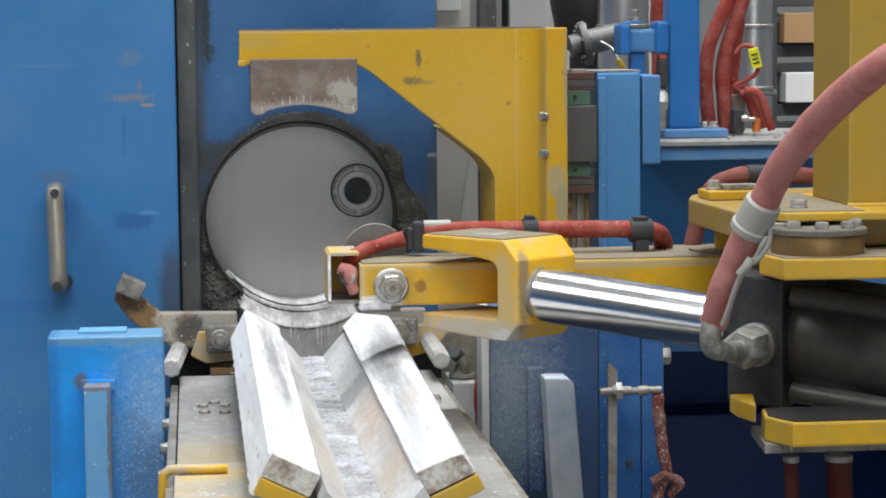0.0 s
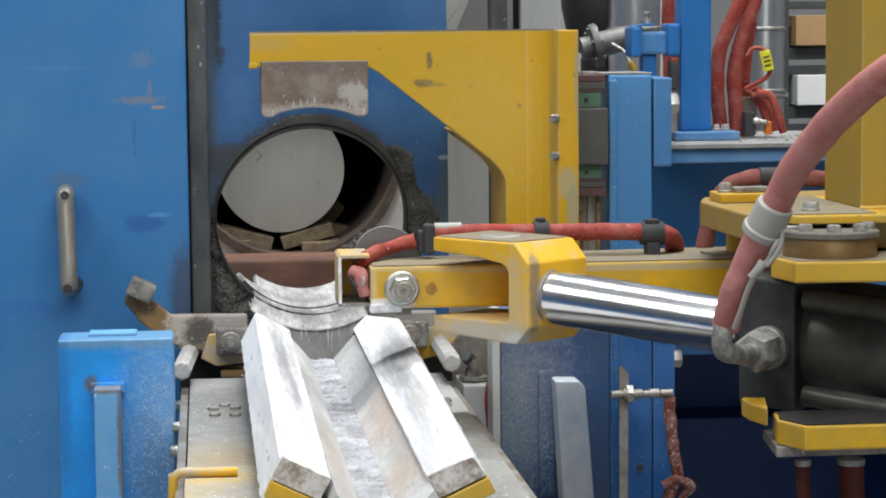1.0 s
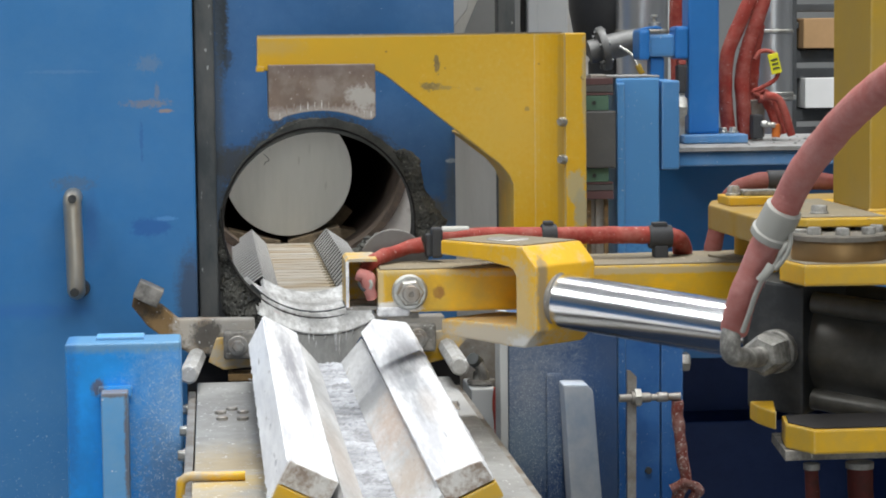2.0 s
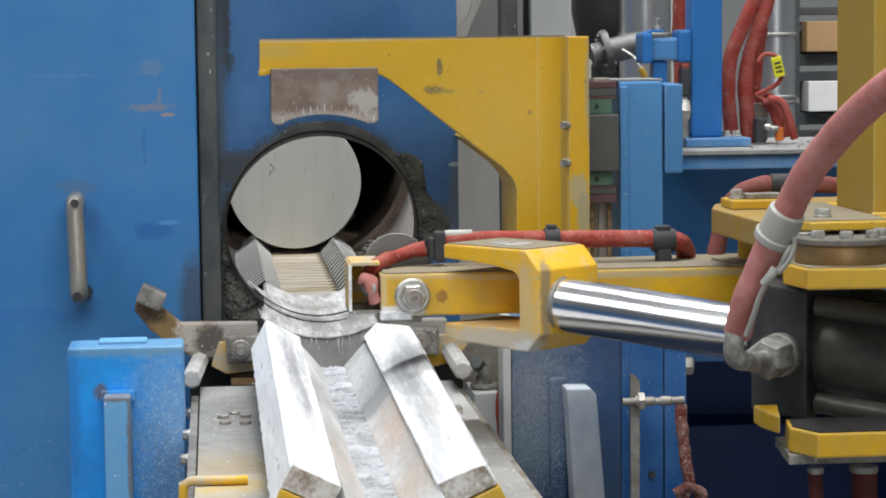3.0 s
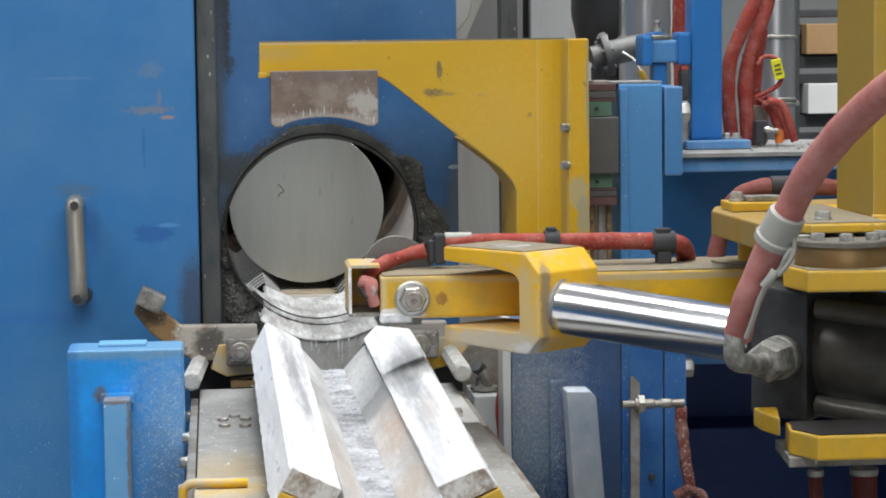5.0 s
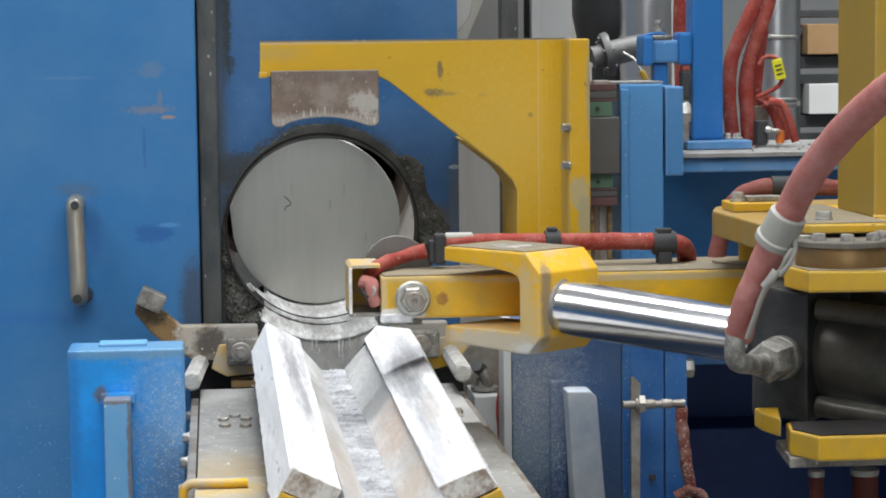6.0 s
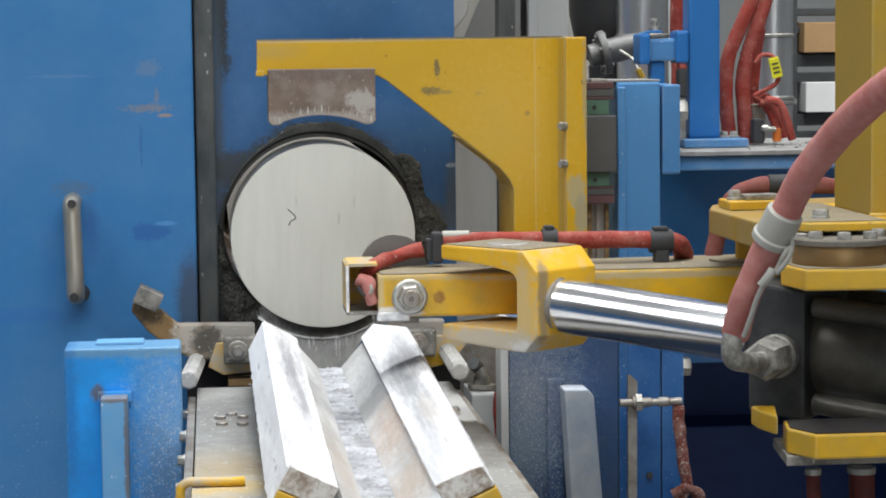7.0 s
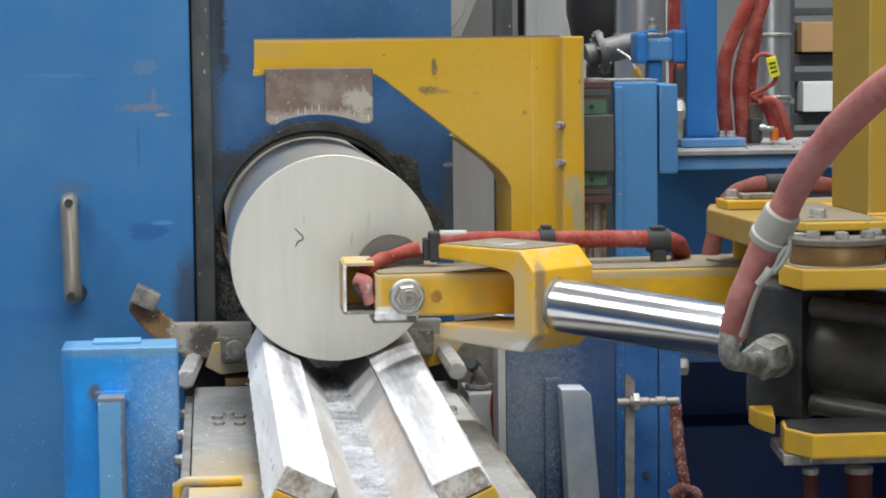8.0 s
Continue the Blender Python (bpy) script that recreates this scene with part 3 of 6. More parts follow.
# ---------------------------------------------------------------- blue housing with the round opening
def housing():
    t = thing("furnace_housing", "blue painted steel furnace housing with a round crumbling opening", "machine housing")
    x0, x1 = 0.006, 0.428
    part("front_plate", plate_with_hole(B(), x0, x1, 0.0, 2.6, HX, HZ, HR + 0.004, 0.0, 0.03), BLUE_PLATE, t)
    part("seal_strip", box(B(), -0.026, 0.007, -0.035, 0.03, 0.0, 2.6), SLATE, t, "dark slate sealing strip", bevel=0.004)
    for gx in (-0.15, 0.524):
        part("shutter_guide", box(B(), gx, gx + 0.032, 0.145, 0.19, 0.0, 2.6), SLATE, t, "dark steel shutter guide", bevel=0.003)
    # Added black strip for the dark gap beside the door.
    part("gasket", box(B(), -0.031, -0.024, -0.008, 0.028, 0.0, 2.6), RUBBER, t, "black strip closing the door gap")
    part("top_panel", box(B(), -1.2, x1, 0.03, 0.06, 2.2, 2.6), BLUE, t)
    # crumbled mortar round the opening, radius by angle
    outline = [(0, 0.232), (3, 0.221), (9, 0.209), (14, 0.201), (22, 0.200), (31, 0.212), (37, 0.208), (40, 0.202), (42, 0.187), (47, 0.184), (51, 0.178), (60, 0.180), (66, 0.183), (79, 0.184), (94, 0.188), (107, 0.186), (114, 0.178), (123, 0.174), (139, 0.172),
               (152, 0.172), (167, 0.174), (184, 0.178), (203, 0.192), (214, 0.215), (222, 0.232), (232, 0.235), (240, 0.225), (252, 0.20), (290, 0.19), (320, 0.19), (345, 0.21), (360, 0.232)]
    bm = B()
    loops = []
    rows = 20
    for i in range(420):
        a = 360 * i / 420
        for (a0, r0), (a1, r1) in zip(outline, outline[1:]):
            if a0 <= a <= a1:
                r_out = r0 + (r1 - r0) * (a - a0) / (a1 - a0)
                break
        ca, sa = math.cos(radians(a)), math.sin(radians(a))
        rough = noise.noise(Vector((ca * 4, sa * 4, 0.3))) * 0.002 + noise.noise(Vector((ca * 14, sa * 14, 2.3))) * 0.004 + noise.noise(Vector((ca * 40, sa * 40, 1.3))) * 0.003
        r_out += rough
        loop = []
        for k in range(rows):
            f = k / (rows - 1)
            r = HR - 0.001 + (r_out - HR) * f
            p = Vector((ca * r, sa * r, 0))
            lift = 0.007 * (1 - abs(2 * f - 0.9) ** 5) + 0.004 * noise.noise(p * 60) + 0.003 * noise.noise(p * 170) + 0.003 * noise.noise(p * 330)
            lift *= 0.3 if 62 < a < 170 else 1.0
            y = 0.004 if k in (0, rows - 1) else -max(0.001, lift)
            loop.append((HX + ca * r, y, HZ + sa * r))
        loops.append(loop)
    made = [[bm.verts.new(p) for p in loop] for loop in loops]
    for i in range(420):
        a, b = made[i], made[(i + 1) % 420]
        for k in range(rows - 1):
            bm.faces.new((a[k], a[k + 1], b[k + 1], b[k]))
    part("mortar_ring", bm, MORTAR, t, "dark crumbled mortar round the opening")
    bm = B()
    loops = []
    for y, r in ((-0.006, HR), (-0.006, HR + 0.003), (0.055, HR + 0.003), (0.055, HR), (-0.006, HR)):
        loops.append([(HX + r * math.cos(2 * math.pi * i / 96), y, HZ + r * math.sin(2 * math.pi * i / 96)) for i in range(96)])
    rings(bm, loops, close_ends=False)
    part("sleeve", bm, SOOT, t, "sooted steel sleeve")
    bm = B()
    rings(bm, [[(HX + r * math.cos(2 * math.pi * i / 96), y, HZ + r * math.sin(2 * math.pi * i / 96)) for i in range(96)] for y, r in ((-0.006, HR - 0.0005), (-0.017, HR - 0.0005), (-0.018, HR + 0.001), (-0.018, HR + 0.0025), (-0.004, HR + 0.0035))], close_ends=False)
    part("sleeve_lip", bm, SOOT, t, "blackened sleeve lip")
    # scorched crescent over the top of the opening
    low = max(0.002, HZ + HR - 1.3885)
    inner, outer = [], []
    for k in range(81):
        a = radians(28 + 140 * k / 80)
        s = math.sin(math.pi * k / 80) ** 0.7
        ri, ro = HR - low * s, HR + 0.003 + (0.015 + 0.003 * noise.noise(Vector((k * 0.21, 1, 2)))) * min(1.0, max(0.12, math.sin(math.pi * min(1.0, k / 52)) ** 0.6))
        inner.append((HX + ri * math.cos(a), HZ + ri * math.sin(a)))
        outer.append((HX + ro * math.cos(a), HZ + ro * math.sin(a)))
    bm = B()
    rings(bm, [[(x, y, z) for x, z, y in ((*p, -0.017), (*q, -0.012), (*q, 0.002), (*p, 0.05))] for p, q in zip(inner, outer)], smooth=False)
    part("scorched_lip", bm, SCORCH, t, "soot-black crescent over the opening")
    return t


SCORCH = material("scorched_grey_paint", (0.055, 0.057, 0.054), 0.85, vary=0.35, scale=22, bump=0.5, grain=90, stain=(0.10, 0.10, 0.09), stain_amount=0.35, stain_scale=18, stain_edge=0.25)


def access_door():
    t = thing("access_door", "blue painted steel access door with a satin metal pull handle", "machine door")
    x1 = -0.029
    part("panel", box(B(), -0.9, x1, -0.05, -0.01, 0.02, 2.58), BLUE_DOOR, t, bevel=0.004)
    # bow handle with two screw bosses
    hx, y = -0.238, -0.095
    zt, zb = 1.286, 1.127
    bar = hose_mesh(B(), [(hx, -0.05, zt), (hx, y + 0.012, zt), (hx, y, zt - 0.012), (hx + 0.002, y - 0.002, (zt + zb) / 2), (hx + 0.003, y, zb + 0.012), (hx + 0.003, y + 0.012, zb), (hx + 0.003, -0.05, zb)], 0.0155, 16, 6)
    handle = part("handle", bar, HANDLE, t, "satin nickel bow handle")
    for z in (zt, zb):
        part("screw", rod(B(), (hx + 0.001, y - 0.012, z), (hx + 0.001, y - 0.020, z), 0.0075, 12), BLACK, handle, "black socket screw")
    part("mount", rod(B(), (hx + 0.012, -0.05, zb + 0.002), (hx + 0.012, -0.085, zb + 0.002), 0.013, 16), BLACK, handle, "black mounting boss")
    return t


def shutter():
    """The lifting shutter behind the opening, at its closed place."""
    t = thing("lifting_shutter", "grey sheet steel lifting shutter with a round port", "shutter")
    x0, x1 = -0.12, 0.510
    z0 = 1.052
    xc = 0.450
    zc = 1.287
    part("plate", prism(B(), [(x0, z0), (xc - 0.02, z0), (xc + 0.02, z0 + 0.05), (x1, zc + 0.05), (x1, 1.75), (x0, 1.75)], 0.16, 0.175), STAINLESS, t, bevel=0.002)
    px, pz = 0.297, 1.263
    ring = B()
    rings(ring, [[(px + r * math.cos(2 * math.pi * i / 48), y, pz + r * math.sin(2 * math.pi * i / 48)) for i in range(48)]
                 for y, r in ((0.158, 0.047), (0.150, 0.046), (0.149, 0.044), (0.153, 0.041), (0.153, 0.038), (0.149, 0.035), (0.149, 0.026), (0.152, 0.024), (0.1585, 0.024))], close_ends=False)
    ro = part("port_ring", ring, STAINLESS, t, "round flanged steel port ring")
    part("port_gasket", turned(B(), (px, 0.1595, pz), (px, 0.156, pz), [(0, 0.0492), (0.003, 0.0492), (0.0035, 0.048)], 48), SOOT, t, "dark port gasket")
    part("port_glass", rod(B(), (px, 0.1545, pz), (px, 0.1585, pz), 0.0245, 32), SLATE, t, "dark inspection port")
    for k in range(4):
        a = math.pi / 2 * k + 0.05
        part("screw", rod(B(), (px + 0.0405 * math.cos(a), 0.1485, pz + 0.0405 * math.sin(a)), (px + 0.0405 * math.cos(a), 0.1535, pz + 0.0405 * math.sin(a)), 0.0048, 12), ZINC, ro)
    lug = box(B(), 0.443, 0.489, 0.13, 0.16, 1.589, 1.658)
    part("lifting_lug", lug, LIGHTGREY, t, bevel=0.003)
    return t


def furnace():
    t = thing("furnace_mouth", "furnace mouth with pale refractory face and sooted dark bore", "furnace")
    yf = 1.45
    part("face_wall", plate_with_hole(B(), -0.65, 1.0, 0.0, 2.3, BORE[0], BORE[1], BORE[2], yf, yf + 0.2, 96, BORE[3]), REFRACTORY, t)
    bm = B()
    rings(bm, [[(BORE[0] + (BORE[2] - r) * math.cos(2 * math.pi * i / 64), y, BORE[1] + (BORE[3] - r) * math.sin(2 * math.pi * i / 64)) for i in range(64)] for y, r in ((yf + 0.03, 0.001), (yf + 0.5, 0.004), (yf + 3.5, 0.004))], close_ends=False)
    part("bore", bm, BORE_SOOT, t, "sooted brown-black furnace bore")
    rim = B()
    rings(rim, [[(BORE[0] + (BORE[2] + r) * math.cos(2 * math.pi * i / 96), y, BORE[1] + (BORE[3] + r) * math.sin(2 * math.pi * i / 96)) for i in range(96)] for y, r in ((yf, 0.014), (yf - 0.012, 0.012), (yf - 0.012, -0.004), (yf + 0.06, -0.006))], close_ends=False)
    part("bore_rim", rim, RIM, t, "heat-browned bore rim")
    part("bore_end", rod(B(), (BORE[0], yf + 3.4, BORE[1]), (BORE[0], yf + 3.5, BORE[1]), 0.26, 48), SOOT, t)
    bm = B()
    box(bm, -0.45, 0.8, 1.28, 1.445, 0.93, 1.035)
    part("sill_beam", bm, RUST, t, "rust-brown steel sill beam", bevel=0.012, segments=3)
    bm = B()
    box(bm, -0.45, 0.8, 1.30, 1.45, 0.0, 0.95)
    part("lower_wall", bm, SOOT, t)
    # loose support bricks across the mouth
    for bx, by, bz, tilt, ln in BRICKS:
        bm = box(B(), -ln / 2, ln / 2, -0.055, 0.055, -0.016, 0.016)
        o = part("brick", bm, BRICK, t, bevel=0.003)
        o.matrix_local = pose(bx, by, bz, 0, -tilt, 0)
    return t


BORE_SOOT = material("sooted_brown_brickwork", (0.11, 0.083, 0.066), 0.9, vary=0.5, scale=12, bump=0.6, grain=60, stain=(0.15, 0.11, 0.085), stain_amount=0.35, stain_scale=9, stain_edge=0.3)
RIM = material("heat_browned_rim", (0.13, 0.095, 0.07), 0.9, vary=0.3, scale=20, bump=0.5, grain=90, stain=(0.05, 0.04, 0.035), stain_amount=0.45, stain_scale=18, stain_edge=0.2)
BORE = (0.206, 1.255, 0.250, 0.232)
BRICKS = [(0.098, 1.62, 1.059, -13, 0.13), (0.248, 1.62, 1.061, 15, 0.13), (0.052, 1.58, 1.038, 3, 0.11),
          (0.302, 1.58, 1.035, 2, 0.14), (0.308, 1.8, 1.088, 50, 0.10), (0.353, 1.72, 1.057, -12, 0.09)]


# ---------------------------------------------------------------- yellow clamp bracket
def bracket():
    t = thing("clamp_bracket", "yellow painted steel clamp bracket with a saddle pad", "bracket")
    y = -0.16
    ztop = 1.559
    pts = [(0.079, 1.558), (0.597, 1.557), (0.592, 0.944), (0.508, 0.946), (0.510, 1.300), (0.503, 1.317), (0.487, 1.336), (0.297, 1.487), (0.281, 1.496), (0.078, 1.499)]
    part("web_plate", prism(B(), pts, y, y + 0.03), YELLOW_PLATE, t, bevel=0.0025)
    # lip that follows the inner edge, deeper than the web
    bm = B()
    pts = [(0.421, 1.387), (0.487, 1.336), (0.503, 1.317), (0.510, 1.300), (0.508, 0.946)]
    inner = [(x + 0.024, z + 0.012) for x, z in pts]
    prism(bm, pts + inner[::-1], y + 0.03, y + 0.20)
    part("inner_lip", bm, YELLOW, t)
    part("flange", box(B(), 0.592, 0.628, y - 0.052, y + 0.06, 0.7, 1.557), YELLOW_PLATE, t, bevel=0.003)
    bm = B()
    xw, xf = 0.547, 0.592
    sec = [(xw + (xf - xw) * math.sin(math.pi / 2 * k / 8), y - 0.0005 - 0.050 * (1 - math.cos(math.pi / 2 * k / 8))) for k in range(9)]
    slab(bm, sec + [(xf, y + 0.001), (xw, y + 0.001)], 0.7, 1.556)
    part("bend", bm, YELLOW_PLATE, t)
    part("top_edge", box(B(), 0.080, 0.595, y - 0.0006, y + 0.03, 1.557, 1.559), YELLOW_DUST, t, "pale worn top edge")
    part("end_tab", box(B(), 0.0765, 0.090, y - 0.002, y + 0.03, 1.497, 1.507), YELLOW_PLATE, t, bevel=0.002)
    for bz in (1.408, 1.345):
        bx = 0.592
        part("bolt", hex_bolt(B(), (bx - 0.001, y - 0.047, bz), (-0.8, -0.6, 0), 0.013, 0.009, 0.008), ZINC, t, "zinc plated hexagon bolt")
    ys = y - 0.012
    cx, cz = 0.182, 1.255
    x0, x1 = 0.096, 0.276
    z1, z0 = 1.509, 1.415
    rr = 0.186
    a1 = math.degrees(math.acos((x1 - 0.018 - cx) / rr))
    a0 = math.degrees(math.acos((x0 + 0.018 - cx) / rr))
    zz = 1.431
    pts = [(x0, z1), (x0, z0 + 0.006), (x0 + 0.006, z0), (x0 + 0.018, z0)] + [(x, z + zz - cz - rr) for x, z in arc(cx, cz, rr, a0, a1, 20)][1:-1] + [(x1 - 0.018, z0), (x1 - 0.006, z0), (x1, z0 + 0.006), (x1, z1)]
    part("saddle_pad", prism(B(), pts, ys, y + 0.06), PAD, t, "heat-tinted steel saddle pad", bevel=0.002)
    for k in range(15):
        xs = x0 + 0.006 + 0.0118 * k
        zl = zz + math.sqrt(max(0.0, rr * rr - (xs - cx) ** 2)) - rr if abs(xs - cx) < 0.068 else z0
        part("score_mark", box(B(), xs, xs + 0.0014, ys - 0.0006, ys + 0.001, zl + 0.004, zl + 0.016 + 0.006 * noise.noise(Vector((k * 1.7, 0, 0)))), BAR_END, t)
    return t


def guide_rail():
    t = thing("linear_guide", "grey linear guide carriage with green end seals", "linear guide")
    y = -0.13
    x0, x1 = 0.640, 0.692
    part("rail", box(B(), x0 + 0.012, x1 - 0.012, y + 0.02, y + 0.06, 0.6, 1.485), STEEL, t, bevel=0.002)
    part("carriage", box(B(), 0.632, 0.691, y - 0.012, y + 0.05, 1.325, 1.423), GUIDE, t, bevel=0.003)
    for a, b, mat, nm in ((1.479, 1.468, MAROON, "scraper"), (1.467, 1.455, GUIDE, "lube_plate"), (1.454, 1.450, MAROON, "stripe"), (1.449, 1.424, GREEN, "end_seal"), (1.324, 1.301, GREEN, "end_seal"), (1.300, 1.297, MAROON, "stripe"), (1.296, 1.286, GUIDE, "lube_plate"), (1.285, 1.271, MAROON, "scraper")):
        part(nm, box(B(), x0, x1 - (0.012 if nm == "end_seal" else 0.004), y - 0.002, y + 0.05, b, a), mat, t, bevel=0.001)
    for p in (1.437, 1.312):
        part("screw", rod(B(), (x0 + 0.014, y - 0.002, p), (x0 + 0.014, y - 0.005, p), 0.0035, 10), BLACK, t)
    for k in range(3):
        xa = x0 + 0.004 + 0.015 * k
        part("rail_strip", box(B(), xa, xa + 0.007, y + 0.012, y + 0.02, 0.6, 1.269), (BROWN_STEEL, STEEL, BROWN_STEEL)[k], t)
    return t


# ---------------------------------------------------------------- blue support frame
def frame_column():
    t = thing("support_frame", "light blue welded steel support frame with cross beam", "machine frame")
    y = -0.10
    zt = 1.478
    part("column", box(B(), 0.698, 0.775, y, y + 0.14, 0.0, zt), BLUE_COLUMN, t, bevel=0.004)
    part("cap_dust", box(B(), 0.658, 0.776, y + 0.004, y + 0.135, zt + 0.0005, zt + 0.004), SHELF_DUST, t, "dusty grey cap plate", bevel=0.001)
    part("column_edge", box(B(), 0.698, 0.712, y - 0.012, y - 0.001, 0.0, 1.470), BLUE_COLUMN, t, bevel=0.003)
    part("side_plate", box(B(), 0.778, 0.810, y - 0.004, y + 0.12, 1.318, 1.473), BLUE_LIGHT, t, bevel=0.004)
    part("cross_beam", box(B(), 0.810, 1.25, y + 0.02, y + 0.25, 1.322, 1.347), BLUE_LIGHT, t, bevel=0.003)
    part("shelf_plate", box(B(), 0.810, 1.25, y + 0.012, y + 0.50, 1.348, 1.355), SHELF_DUST, t, "dusty grey shelf plate")
    part("back_plate", box(B(), 0.797, 1.45, 0.30, 0.33, 0.928, 1.326), BLUE, t)
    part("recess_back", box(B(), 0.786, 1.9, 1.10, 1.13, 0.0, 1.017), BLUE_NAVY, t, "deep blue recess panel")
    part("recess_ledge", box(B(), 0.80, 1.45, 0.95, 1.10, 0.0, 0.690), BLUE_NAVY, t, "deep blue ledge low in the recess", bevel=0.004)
    # Unseen side and roof, added to keep the recess dark.
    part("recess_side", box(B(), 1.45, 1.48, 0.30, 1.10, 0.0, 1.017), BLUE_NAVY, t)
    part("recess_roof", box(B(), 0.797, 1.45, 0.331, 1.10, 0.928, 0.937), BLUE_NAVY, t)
    return t


SHELF_DUST = material("dusty_grey_shelf", (0.30, 0.30, 0.30), 0.8, vary=0.2, scale=14, bump=0.3, grain=80, stain=(0.18, 0.17, 0.16), stain_amount=0.4, stain_scale=25, stain_edge=0.2)


def post():
    t = thing("cable_post", "bright blue square steel post on a bolted foot plate", "post")
    y = 0.06
    zb = 1.372
    part("upright", box(B(), 0.860, 0.917, y, y + 0.06, zb, 2.4), BLUE_POST, t, bevel=0.005)
    part("foot_plate", box(B(), 0.845, 0.963, y - 0.03, y + 0.12, 1.356, zb), BLUE_LIGHT, t, bevel=0.003)
    for x in (0.928, 0.947, 0.850):
        part("bolt", hex_bolt(B(), (x, y + 0.02, zb), (0, 0, 1), 0.013, 0.008, 0.01), ZINC, t)
    # side arm that carries a small clamp
    part("arm", box(B(), 0.788, 0.836, y + 0.002, y + 0.05, 1.512, 1.553), BLUE_LIGHT, t, bevel=0.006)
    part("arm_head", box(B(), 0.768, 0.788, y - 0.01, y + 0.06, 1.507, 1.562), BLUE_POST, t, bevel=0.006)
    part("arm_collar", box(B(), 0.835, 0.859, y - 0.006, y + 0.056, 1.508, 1.567), BLUE_POST, t, bevel=0.006)
    part("arm_cap", prism(B(), [(0.772, 1.5625), (0.815, 1.5625), (0.806, 1.568), (0.797, 1.568)], y, y + 0.045), BLUE_POST, t, bevel=0.002)
    part("arm_stem", box(B(), 0.792, 0.818, y + 0.010, y + 0.045, 1.360, 1.512), BLUE_POST, t, bevel=0.004)
    x, z = 0.802, 1.568
    part("wing_screw", turned(B(), (x, y + 0.02, z), (x, y + 0.02, z + 0.03), [(0, 0.012), (0.006, 0.012), (0.007, 0.004), (0.014, 0.004), (0.016, 0.008), (0.02, 0.008), (0.021, 0.003)], 16), ZINC, t)
    return t


# ---------------------------------------------------------------- trough, table and saddle
BAR_END = material("rusty_bar_end", (0.34, 0.27, 0.22), 0.75, 0.2, vary=0.3, scale=30, bump=0.5, grain=120, stain=(0.70, 0.69, 0.67), stain_amount=0.5, stain_scale=40, stain_edge=0.15)
DUSTED = material("white_dusted_steel", (0.48, 0.48, 0.47), 0.7, 0.2, vary=0.2, scale=20, bump=0.3, grain=90, stain=(0.34, 0.32, 0.30), stain_amount=0.4, stain_scale=25, stain_edge=0.2, speck=(0.8, 0.8, 0.8), speck_amount=0.35, speck_scale=160)

SKIRT = material("white_coated_skirt", (0.88, 0.885, 0.90), 0.7, vary=0.08, scale=14, bump=0.4, grain=70, stain=(0.66, 0.66, 0.69), stain_amount=0.36, stain_scale=30, stain_edge=0.25, stretch=(1, 0.12, 1), speck=(0.40, 0.38, 0.36), speck_amount=0.2, speck_scale=70)


